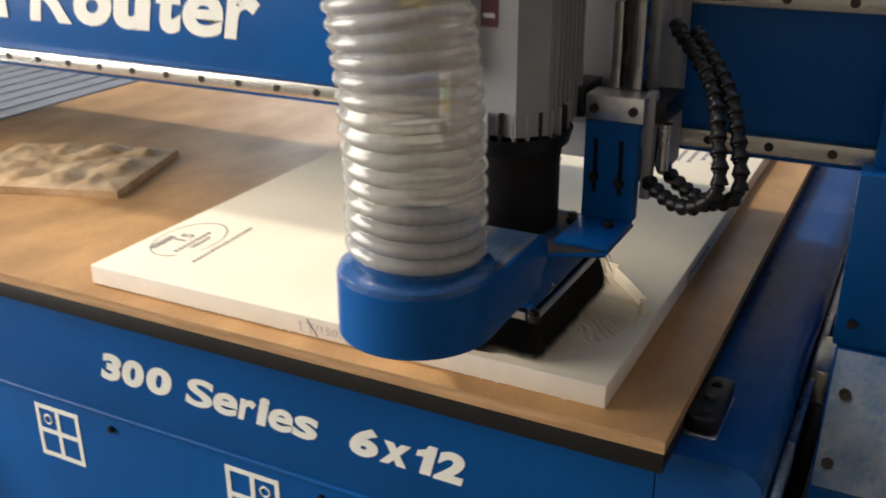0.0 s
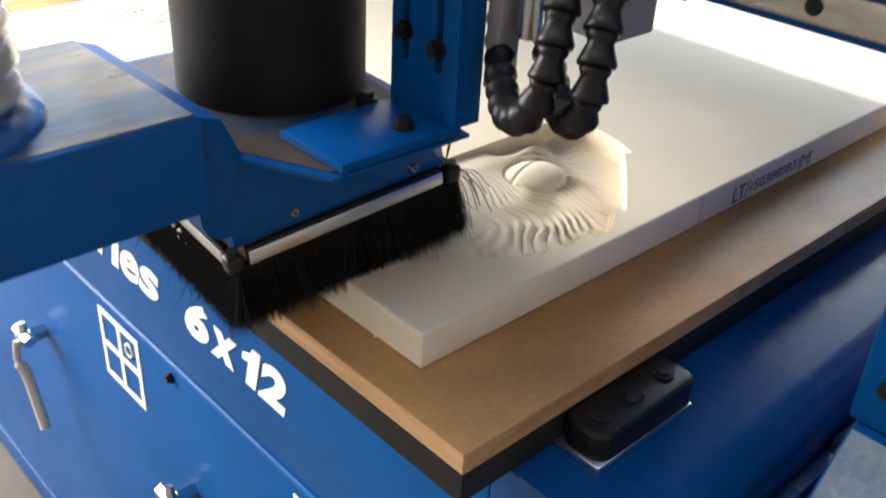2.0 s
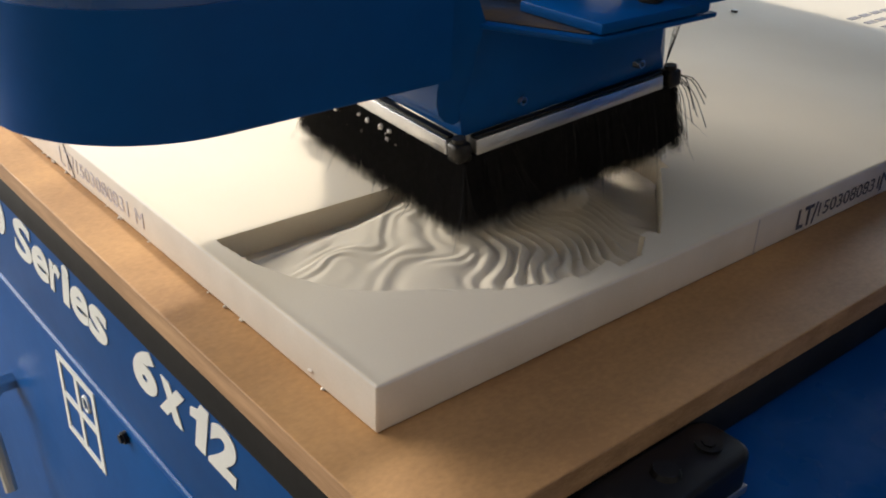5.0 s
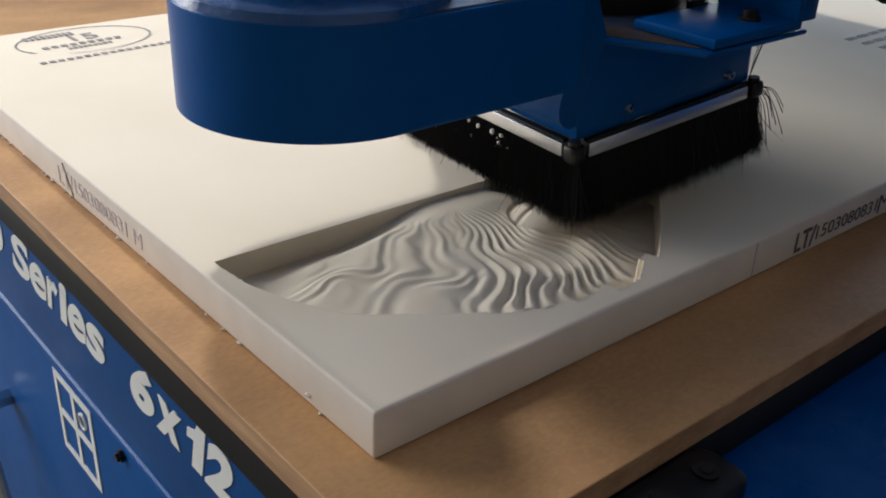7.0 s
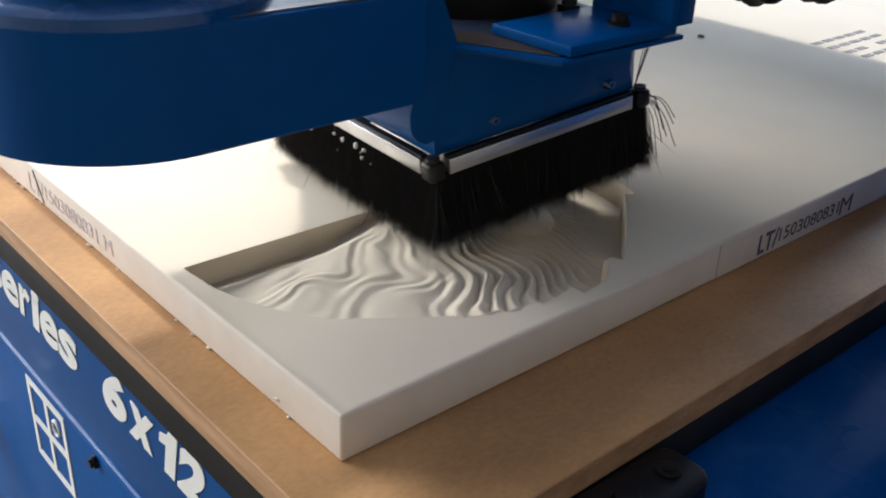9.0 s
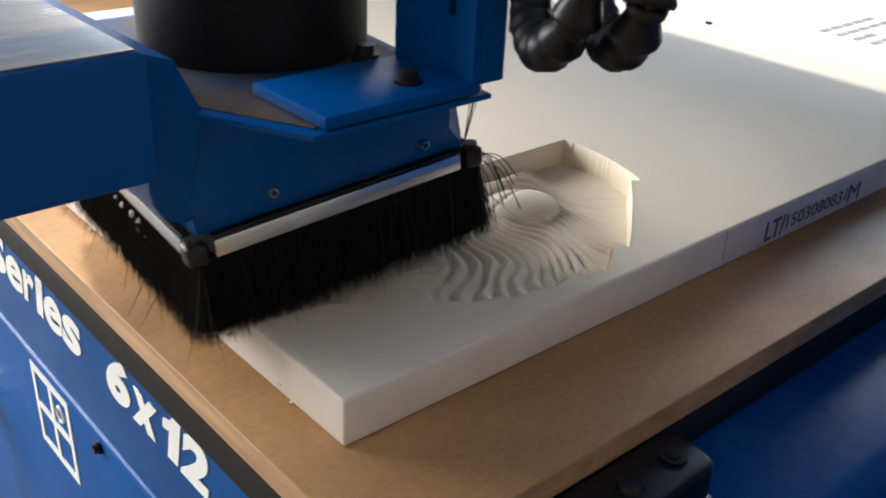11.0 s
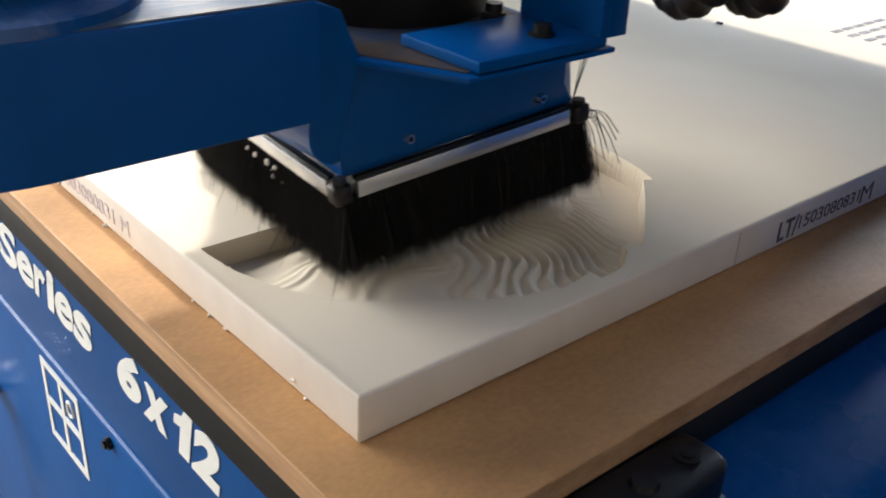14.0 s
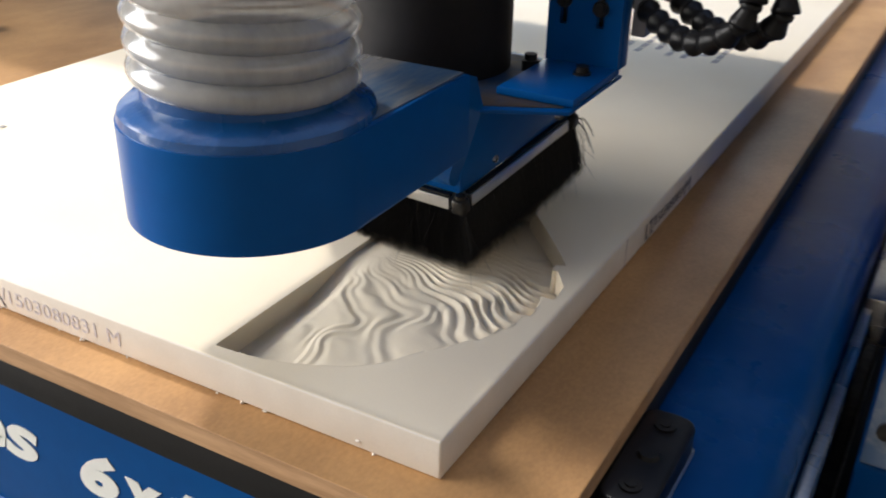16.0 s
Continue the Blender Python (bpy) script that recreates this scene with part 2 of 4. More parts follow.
def lettering(name, words, material, parent, m, height, width=None, bold=0.0, label=""):
    """Words as a thin mesh in the built-in font, fitted to a width; reads along local x."""
    cu = bpy.data.curves.new(name, 'FONT')
    cu.body, cu.size, cu.extrude, cu.offset, cu.resolution_u = words, 1.0, 0.002, bold, 3
    tmp = new(name + "_src", cu)
    bpy.context.view_layer.update()
    me = bpy.data.meshes.new_from_object(tmp.evaluated_get(bpy.context.evaluated_depsgraph_get()))
    bpy.data.objects.remove(tmp)
    xs = [v.co.x for v in me.vertices]
    sy = height / 0.73
    sx = width / (max(xs) - min(xs)) if width else sy
    me.transform(Matrix.Diagonal((sx, sy, 0.05, 1)) @ Matrix.Translation((-min(xs), 0, 0)))
    me.materials.clear()
    me.materials.append(material)
    ob = new(name, me)
    ob.parent = parent
    ob.matrix_basis = m
    return tagged(ob, label) if label else ob


# ---- the hall ----
FLOOR = -0.95
fl = mesh_object("floor", boxed(-30, 20, -30, 20, FLOOR - 0.2, FLOOR), CONCRETE)
tagged(fl, "dusty grey concrete workshop floor", "floor", kind="structure")
# walls and roof are unseen additions; their gaps and bounce shape the light
bm = bmesh.new()
box(bm, -5.4, -5.1, 6.5, 6.7, FLOOR, 5.0)
box(bm, -1.3, 7.2, 6.5, 6.7, FLOOR, 5.0)
box(bm, -5.1, -1.3, 6.5, 6.7, 3.6, 5.0)
w = mesh_object("wall_north", bm, PLASTER)
tagged(w, "unseen pale wall with a gap for the north fill lamp", "wall", kind="structure")
w = mesh_object("wall_east", boxed(7.0, 7.2, -5.2, 6.5, FLOOR, 5.0), PLASTER)
tagged(w, "unseen pale wall added to close the workshop", "wall", kind="structure")
bm = bmesh.new()
box(bm, -5.4, -5.2, -5.0, -4.0, FLOOR, 5.0)
box(bm, -5.4, -5.2, 0.2, 6.5, FLOOR, 5.0)
box(bm, -5.4, -5.2, -4.0, 0.2, 3.6, 5.0)
ws = mesh_object("wall_west", bm, PLASTER)
tagged(ws, "unseen pale wall with a wide gap to the west", "wall", kind="structure")
ws = mesh_object("wall_south", boxed(-5.4, 7.0, -5.2, -5.0, FLOOR, 5.0), PLASTER)
tagged(ws, "unseen pale wall added to close the workshop", "wall", kind="structure")
# added roof, its gap sized for the sun and sky reaching the table
bm = bmesh.new()
box(bm, -5.4, 7.2, 5.6, 6.7, 5.0, 5.2)
box(bm, 2.6, 7.2, -1.8, 5.6, 5.0, 5.2)
box(bm, -5.4, 7.2, -5.2, -1.8, 5.0, 5.2)
ce = mesh_object("ceiling", bm, PLASTER)
tagged(ce, "unseen pale roof with a wide gap for sun and sky", "ceiling", kind="structure")

# ---- router table ----
TB = -0.0295          # top of the spoilboard, underside of the foam board
FACE = 0.017          # front panel of the machine
table = thing("router_table", "blue enamelled flatbed router table with white lettering on its front", "machine")

part("base_frame", boxed(-1.76, 0.06, FACE + 0.004, 3.62, -0.90, -0.0722, 0.004), BLUE, table)
part("front_fascia", boxed(-1.765, 0.0605, FACE - 0.004, FACE + 0.004, -0.272, -0.0725, 0.0015), BLUE, table, "upper blue fascia with white lettering")
part("front_panel", boxed(-1.765, 0.0605, FACE, FACE + 0.004, -0.935, -0.272, 0.001), BLUE, table, "lower blue front panel")
for x in (-1.70, -0.02):
    for y in (0.10, 3.5):
        bm = boxed(x - 0.05, x + 0.05, y - 0.05, y + 0.05, FLOOR + 0.02, -0.86, 0.004)
        part("leg", bm, BLUE, table)
        part("foot_pad", cyl(bmesh.new(), (x, y, FLOOR), (x, y, FLOOR + 0.022), 0.06), BLACK, table)

# side beam with rounded upper edges, carrying the gantry guide
bm = bmesh.new()
outline = [(0.062, -0.36)]
outline += [(0.062, -0.0725)]
outline += [(0.150 + 0.032 * math.sin(a), -0.1045 + 0.032 * math.cos(a)) for a in (radians(d) for d in range(0, 91, 10))]
outline += [(0.182, -0.36)]
a = [bm.verts.new((x, FACE - 0.004, z)) for x, z in outline]
b = [bm.verts.new((x, 3.66, z)) for x, z in outline]
bm.faces.new(a)
bm.faces.new(b[::-1])
for i in range(len(a)):
    j = (i + 1) % len(a)
    bm.faces.new((a[i], b[i], b[j], a[j]))
part("side_beam", bm, BLUE_BEAM, table, "rounded blue side beam")
bm = boxed(0.184, 0.196, 0.03, 3.6, -0.155, -0.125, 0.002)
part("guide_rail", bm, STEEL, table, "steel gantry guide rail")
bm = boxed(0.183, 0.205, 0.03, 3.6, -0.30, -0.27, 0.002)
part("gear_rack", bm, BOLT, table, "dark oily gear rack")
bm = boxed(0.20, 0.42, 0.06, 3.6, -0.50, -0.49, 0.003)
part("cable_tray", bm, BLACK, table, "black cable tray")
for i, (mat, dx, dz) in enumerate(((BLACK, 0.0, 0), (RED_WIRE, 0.02, 0.012), (GREEN_WIRE, 0.035, 0.006), (BLACK, 0.055, 0.01), (BOLT, 0.08, 0.0))):
    pts = [(0.235 + dx + 0.012 * math.sin(3 * y + i), y, -0.47 + dz + 0.01 * math.sin(5 * y + 2 * i)) for y in (0.08 + 0.06 * k for k in range(46))]
    part("cable", sweep(bmesh.new(), pts, 0.007 - 0.001 * (i % 3), 8), mat, table)

# lettering on the fascia: heavy slanted letters, each with its own width
FR = pose(0, 0, 0, 90, 0, 0)
LEAN = 0.26
SIZE_1 = ((0.40, 0.0), (1.0, 0.0), (1.0, 1.0), (0.52, 1.0), (0.40, 0.84), (0.0, 0.76), (0.0, 0.56), (0.40, 0.60))


def glyph(words, bold):
    """One letter of the built-in font as flat mesh data, thickened."""
    cu = bpy.data.curves.new("glyph", 'FONT')
    cu.body, cu.size, cu.extrude, cu.offset, cu.resolution_u = words, 1.0, 0.002, bold, 4
    tmp = new("glyph", cu)
    bpy.context.view_layer.update()
    me = bpy.data.meshes.new_from_object(tmp.evaluated_get(bpy.context.evaluated_depsgraph_get()))
    bpy.data.objects.remove(tmp)
    return me


def vinyl_word(letters, parent, y, base, cap, low, bold, label):
    """A word of slanted vinyl letters; each row: letter, left and right end at the base line, tall or not."""
    out = bmesh.new()
    for ch, x0, x1, tall in letters:
        bm = bmesh.new()
        if ch == "1":
            prism(bm, SIZE_1, -0.002, 0.002)
        else:
            bm.from_mesh(glyph(ch, 0.030 if ch in "eSsRr" else bold))
        us, vs = [v.co.x for v in bm.verts], [v.co.y for v in bm.verts]
        z0, z1 = (base - 0.0012, base + cap) if tall else (base - 0.0012, base + low)
        if ch in "xri1":
            z0 = base
        for v in bm.verts:
            x = x0 + (v.co.x - min(us)) / (max(us) - min(us)) * (x1 - x0)
            z = z0 + (v.co.y - min(vs)) / (max(vs) - min(vs)) * (z1 - z0)
            v.co = (x + LEAN * (z - base), y + (-0.0004 if v.co.z > 0 else 0.0004), z)
        me = bpy.data.meshes.new("glyph")
        bm.to_mesh(me)
        bm.free()
        out.from_mesh(me)
    return part("lettering", out, WHITE, parent, label, smooth=False)


vinyl_word((("3", -0.827, -0.787, 1), ("0", -0.785, -0.740, 1), ("0", -0.735, -0.685, 1), ("S", -0.656, -0.605, 1), ("e", -0.605, -0.559, 0), ("r", -0.556, -0.528, 0),
            ("i", -0.5235, -0.506, 1), ("e", -0.504, -0.461, 0), ("s", -0.460, -0.419, 0)), table, FACE - 0.0046, -0.2045, 0.0485, 0.0375, 0.055, "white vinyl words 300 Series")
vinyl_word((("6", -0.366, -0.320, 1), ("x", -0.315, -0.273, 0), ("1", -0.264, -0.2365, 1), ("2", -0.232, -0.190, 1)), table, FACE - 0.0046, -0.2045, 0.0475, 0.0365, 0.055, "white vinyl words 6 x 12")

# vacuum zone marks: a window of four panes, one holding a dot
for x, dot in ((-0.998, (-1, 1)), (-0.590, (1, 1)), (-0.182, (1, -1))):
    bm = bmesh.new()
    w, h, t = 0.046, 0.047, 0.0042
    zc = -0.350
    xc = x + w
    us, vs = (-w - t, -w + t, -t, t, w - t, w + t), (-h - t, -h + t, -t, t, h - t, h + t)
    for i in range(5):
        for j in range(5):
            if i % 2 == 0 or j % 2 == 0:
                box(bm, xc + us[i], xc + us[i + 1], FACE - 0.0012, FACE + 0.001, zc + vs[j], zc + vs[j + 1])
    bmesh.ops.remove_doubles(bm, verts=bm.verts, dist=0.00002)
    mark = part("zone_mark", bm, WHITE, table, "white four-pane zone mark", smooth=False)
    bm = bmesh.new()
    c = Vector((xc + dot[0] * w / 2, 0, zc + dot[1] * h / 2))
    ring = [c + 0.0085 * Vector((math.cos(k * math.pi / 10), 0, math.sin(k * math.pi / 10))) for k in range(21)]
    sweep(bm, [(p.x, FACE - 0.0006, p.z) for p in ring], 0.0018, 6)
    part("zone_dot", bm, WHITE, mark, smooth=False)

# panel screws and the vacuum valves with their levers
for x in (-0.826, -0.418, -0.01):
    bm = cyl(bmesh.new(), (x, FACE - 0.0045, -0.303), (x, FACE + 0.002, -0.303), 0.0065, n=16)
    cyl(bm, (x, FACE - 0.0075, -0.303), (x, FACE - 0.004, -0.303), 0.0045, n=6)
    part("panel_screw", bm, BOLT, table)
for x in (-1.21, -0.802, -0.394):
    z = -0.455
    bm = cyl(bmesh.new(), (x, FACE + 0.002, z), (x, FACE - 0.022, z), 0.012, n=6)
    cyl(bm, (x, FACE - 0.020, z), (x, FACE - 0.040, z), 0.0095)
    cyl(bm, (x - 0.022, FACE - 0.030, z + 0.004), (x + 0.022, FACE - 0.030, z + 0.004), 0.009, n=6)
    cyl(bm, (x, FACE - 0.030, z - 0.004), (x, FACE - 0.030, z + 0.026), 0.008, 0.005, n=12)
    valve = part("valve", bm, CHROME, table, "chrome vacuum valve")
    pts = curve_points([(x, FACE - 0.042, z), (x + 0.004, FACE - 0.046, z - 0.03), (x + 0.012, FACE - 0.040, z - 0.055), (x + 0.045, FACE - 0.040, z - 0.13)], 14)
    bm = sweep(bmesh.new(), pts, lambda i: 0.005 if i < 6 else 0.008, 10)
    part("lever", bm, VINYL, valve, "bent lever with a cream grip")
# rounded bend where the lower panel begins, and its bottom flange
bm = cyl(bmesh.new(), (-1.765, FACE - 0.0030, -0.2745), (0.0605, FACE - 0.0030, -0.2745), 0.0045, n=20)
part("panel_bend", bm, BLUE, table, "rounded bright bend of the front panel")
part("panel_flange", boxed(-1.765, 0.0605, FACE - 0.004, FACE + 0.002, -0.875, -0.870, 0.001), BLUE_BEAM, table)

sub = mesh_object("black_underlay", boxed(-1.70, 0.079, -0.0345, 3.60, -0.0720, -0.0462, 0.0008), PHENOLIC, None, True)
tagged(sub, "black phenolic underlay sheet on the router bed", "sheet")
bm = bmesh.new()
box(bm, -1.72, 0.080, -0.0355, 3.62, -0.0460, TB, 0.0008)
spoil = mesh_object("spoilboard", bm, [MDF, MDF_EDGE], None, False)
for p in spoil.data.polygons:
    if abs(p.normal.z) < 0.5:
        p.material_index = 1
tagged(spoil, "tan fibreboard spoilboard with worn cut edges", "spoilboard")

# slatted aluminium bed seen past the spoilboard
bed = thing("slatted_bed", "dull grey aluminium slatted bed beside the spoilboard", "machine bed")
part("bed_base", boxed(-3.4, -1.775, 0.0, 3.6, -0.12, -0.075, 0.003), ZINC, bed)
for k in range(22):
    x = -1.79 - k * 0.073
    part("slat", boxed(x - 0.060, x, 0.0, 3.6, -0.075, -0.045, 0.004), ZINC, bed)
for x in (-3.3, -1.9):
    for y in (0.1, 3.5):
        part("leg", boxed(x - 0.04, x + 0.04, y - 0.04, y + 0.04, FLOOR, -0.118, 0.003), BLUE, bed)

# black stop blocks bolted to the side beam
def stop_block(y):
    b = thing("stop_block", "black rubber stop block bolted to the blue side beam", "stop block")
    b.location = (0.098, y, -0.0725)
    part("shim", boxed(-0.0185, 0.0200, -0.0575, 0.050, 0.0, 0.005, 0.001), ALU, b, "bright metal shim")
    bm = boxed(-0.019, 0.019, -0.055, 0.055, 0.005, 0.026, 0.0)
    es = [e for e in bm.edges if abs((e.verts[0].co - e.verts[1].co).z) > 0.01]
    bmesh.ops.bevel(bm, geom=es, offset=0.012, segments=5, affect='EDGES', profile=0.5)
    es = [e for e in bm.edges if e.verts[0].co.z > 0.025 and e.verts[1].co.z > 0.025]
    bmesh.ops.bevel(bm, geom=es, offset=0.003, segments=3, affect='EDGES', profile=0.5)
    part("block", bm, BLACK, b)
    for v in (-0.036, 0.036):
        bm = cyl(bmesh.new(), (0, v, 0.024), (0, v, 0.0275), 0.0075, n=20)
        cyl(bm, (0, v, 0.0275), (0, v, 0.0285), 0.004, n=6)
        part("bolt", bm, BOLT, b)
    bm = cyl(bmesh.new(), (0, 0, 0.025), (0, 0, 0.029), 0.009, 0.007, n=20)
    part("knob", bm, BLACK, b)
    return b


stop_block(0.112)

# ---- foam board with its carving ----
PX0, PX1, PY0, PY1 = -0.200, -0.004, 0.008, 0.376
BW, BL, BT = 0.799, 1.60, 0.0295
MC = Vector((-0.188, 0.190))
DOME = Vector((-0.129, 0.252))
SWIRL = Vector((-0.188, 0.202))


def ease(v, lo, hi):
    """0 below lo, 1 above hi, smooth between."""
    k = max(0.0, min(1.0, (v - lo) / (hi - lo)))
    return k * k * (3 - 2 * k)


def rim_radius(th):
    """Reach of the round figure by direction in degrees, with the jagged steps of its unfinished side."""
    if th > 59:
        return 0.182 - 0.010 * (th - 59) / 30
    if th > 20.5:
        return 0.1655 + 0.0080 * ((th - 39) / 19) ** 2
    if th > 16.5:
        return 0.163 + 0.0015 * (th - 16.5) / 4
    if th > 9:
        return 0.1755 - 0.0090 * (th - 9) / 8
    if th > 1.5:
        return 0.1765
    if th > -6:
        return 0.166 - 0.0055 * (th - 1.5) / 7.5
    if th > -28:
        return 0.169 + 0.0035 * ((-th / 9.0) % 1.0) + 0.002 * noise.noise((th * 0.10, 0, 3.3))
    return 0.168 + 0.009 * ease(-th, 40, 56) + 0.0012 * noise.noise((th * 0.16, 0, 3.3))


def relief(x, y):
    """Depth of the carving at a place of the board; 0 where it is uncut."""
    d = Vector((x, y)) - MC
    th = math.degrees(math.atan2(d.y, d.x))
    rim = rim_radius(th)
    q = d.length / rim
    if x < -0.1885 or q > 1:
        if x > -0.186 and -40 < th < 60 and q < 1.009:
            return 0.0010 * abs(noise.noise((x * 160, y * 160, 1)))
        return 0.0
    e = Vector((x, y)) - DOME
    f = Vector((x, y)) - SWIRL
    r = f.length
    a = math.atan2(f.y, f.x)
    w1 = noise.noise((x * 22, y * 22, 2.0))
    w2 = noise.noise((x * 60, y * 60, 7.0))
    w3 = 0.5 + 0.5 * noise.noise((x * 26, y * 26, 11.0))
    side = ease(math.degrees(a), -42, -14)
    # narrow locks that run out to the stepped side, bending and merging as they go
    w4 = noise.noise((x * 38 + 4, y * 38, 21.0))
    u = 11.0 * (a + (1.2 + 2.2 * ease(math.degrees(a), -5, 25)) * (r - 0.10)) + 0.45 * math.sin(r * 95 + 2.0 * a) + 0.75 * w1 + 0.50 * w4
    each = 0.5 + 0.5 * noise.noise((round(u) * 5.3, r * 14, 3.0))
    fine_lock = 0.5 * abs(math.sin(math.pi * u)) ** 0.8 + 0.5 * math.sin(math.pi * u) ** 2
    # broad locks that fall in waves to the front
    v = 3.7 * a + 0.30 * math.sin(r * 62 + 3.0 * a) + 0.55 * w1 + 0.25 * w4
    broad_lock = 0.25 * abs(math.sin(math.pi * v)) + 0.75 * math.sin(math.pi * v) ** 2
    strand = math.sin(math.pi * (2.1 * v + 0.5 * math.sin(r * 50) + 0.7 * w4)) ** 2
    rise = ease(r, 0.012, 0.055) * (side + (1 - side) * ease(r, 0.02, 0.10))
    front_fade = 1.0 - 0.40 * ease(q, 0.86, 1.0)
    back = ease(y + 0.25 * (x + 0.10), 0.268, 0.308)
    drop = 0.0062 + 0.0110 * ease(-th, 62, 84) + 0.0080 * ease(th, -22, 6)
    h = -0.0016 - (drop - 0.0016) * q ** 1.9
    # a shallow valley beside the dome, then the flat floor behind
    h -= 0.0055 * ease(y, 0.185, 0.235) * ease(x, -0.19, -0.12)
    h = h * (1 - back) - 0.0205 * back
    h += (1 - 0.92 * back) * rise * (side * (0.16 + 0.84 * ease(x + 0.6 * (y - 0.15), -0.115, -0.06)) * (0.0062 * (fine_lock - 0.70) * (0.35 + 0.9 * each) + 0.0012 * w4)
                                     + (1 - side) * front_fade * (0.0013 * (broad_lock - 0.60) * (0.30 + 0.9 * w3) + 0.0014 * w1 + 0.0007 * (strand - 0.6) * w3 * 1.6))
    h += 0.0003 * w2 * (1 - back)
    k = 1 - (e.x / 0.027) ** 2 - (e.y / 0.033) ** 2
    if k > 0:
        top = -0.0125 + 0.0105 * k ** 0.55 - 0.0016 * math.exp(-((e.x + 0.3 * e.y + 0.010) / 0.0022) ** 2)
        m = min(1.0, k * 5)
        h = h * (1 - m) + top * m
    h += 0.0060 * math.exp(-((x + 0.170) ** 2 / 0.0003 + (y - 0.287) ** 2 / 0.0004))
    # trench along the straight side, shallower where the mound meets it
    left = ease(-x, 0.158, 0.186) * (1 - 0.85 * ease(y, 0.10, 0.185) * (1 - ease(y, 0.235, 0.275)))
    h = h * (1 - left) + left * min(h, -0.0175)
    return min(-0.0006, max(h, -0.0225))


nx, ny = 246, 462
gx = np.linspace(PX0, PX1, nx)
gy = np.linspace(PY0, PY1, ny)
verts = [(x, y, relief(x, y)) for y in gy for x in gx]
faces = [(j * nx + i, j * nx + i + 1, (j + 1) * nx + i + 1, (j + 1) * nx + i) for j in range(ny - 1) for i in range(nx - 1)]
me = bpy.data.meshes.new("foam_board")
me.from_pydata(verts, [], faces)
bm = bmesh.new()
bm.from_mesh(me)
C = [bm.verts.new(p) for p in ((-BW, 0, 0), (0, 0, 0), (0, BL, 0), (-BW, BL, 0))]
D = [bm.verts.new(p) for p in ((-BW, 0, -BT), (0, 0, -BT), (0, BL, -BT), (-BW, BL, -BT))]
bm.verts.ensure_lookup_table()
g = lambda i, j: bm.verts[j * nx + i]
south = [g(i, 0) for i in range(nx)]
east = [g(nx - 1, j) for j in range(ny)]
north = [g(i, ny - 1) for i in range(nx)]
west = [g(0, j) for j in range(ny)]
bm.faces.new([C[0], C[1]] + south[::-1])
bm.faces.new([C[1], C[2]] + east[::-1])
bm.faces.new([C[2], C[3]] + north)
bm.faces.new([C[3], C[0]] + west)
for i in range(4):
    j = (i + 1) % 4
    bm.faces.new((D[i], D[j], C[j], C[i]))
bm.faces.new(D[::-1])
rim = [e for e in bm.edges if (e.verts[0] in C + D and e.verts[1] in C + D)]
bmesh.ops.bevel(bm, geom=rim, offset=0.0018, segments=3, affect='EDGES', profile=0.5)
bmesh.ops.recalc_face_normals(bm, faces=bm.faces)
bm.to_mesh(me)
bm.free()
me.materials.append(FOAM)
me.materials.append(FOAM_EDGE)
for p in me.polygons:
    p.material_index = 1 if abs(p.normal.z) < 0.8 and not (PX0 < p.center.x < PX1 and PY0 < p.center.y < PY1) else 0
    p.use_smooth = len(p.vertices) < 12
me.set_sharp_from_angle(angle=radians(55))
board = new("foam_board", me)
tagged(board, "thick cream foam board with a half-carved relief, lying on the spoilboard", "foam board")

# torn crumbs along the lower front edge
bm = bmesh.new()
rnd = random.Random(5)
for k in range(34):
    x = -0.03 - rnd.random() ** 0.8 * 0.75
    s = 0.0007 + 0.0012 * rnd.random() ** 2
    z = -BT + (0.0 if rnd.random() < 0.9 else rnd.random() * BT * 0.3) + s * 0.5
    v = bmesh.ops.create_icosphere(bm, subdivisions=1, radius=s)["verts"]
    for w in v:
        w.co = Vector((w.co.x * (0.5 + 1.6 * rnd.random()), w.co.y * (0.5 + rnd.random()), w.co.z * (0.3 + 0.9 * rnd.random()))) + Vector((x, -s * 0.35, z))
part("crumb_line", bm, FOAM_EDGE, board, "torn foam crumbs along the lower edge")["kind"] = "stuff"

# stamped marks on the foam board
SIDE = pose(0.0004, 0, 0) @ pose(0, 0, 0, 90, 0, 90)
lettering("stamp", "LT/", INK, board, pose(0.0006, 0.378, -0.0245) @ pose(0, 0, 0, 90, 0, 90), 0.0165, 0.026, 0.02)
lettering("stamp", "1503080831", INK, board, pose(0.0006, 0.406, -0.0215) @ pose(0, 0, 0, 90, 0, 90), 0.0115, 0.088, 0.0)
lettering("stamp", "M", INK, board, pose(0.0006, 0.497, -0.0245) @ pose(0, 0, 0, 90, 0, 90), 0.0165, 0.018, 0.0)
part("seam_line", boxed(0.0002, 0.0005, 0.3262, 0.3270, -BT + 0.001, -0.0015), INK_PALE, board, "fine pencil seam on the edge", smooth=False)
lettering("stamp", "LT/", INK_PALE, board, pose(-0.424, -0.0003, -0.0245) @ FR, 0.0165, 0.030, 0.0)
lettering("stamp", "1503080831 M", INK_PALE, board, pose(-0.390, -0.0003, -0.0215) @ FR, 0.0125, 0.120, 0.0)
part("pencil_stroke", sweep(bmesh.new(), [(-0.412, -0.0002, -0.004), (-0.396, -0.0002, -0.027)], 0.0006, 6), INK, board, "dark pencil stroke on the edge")

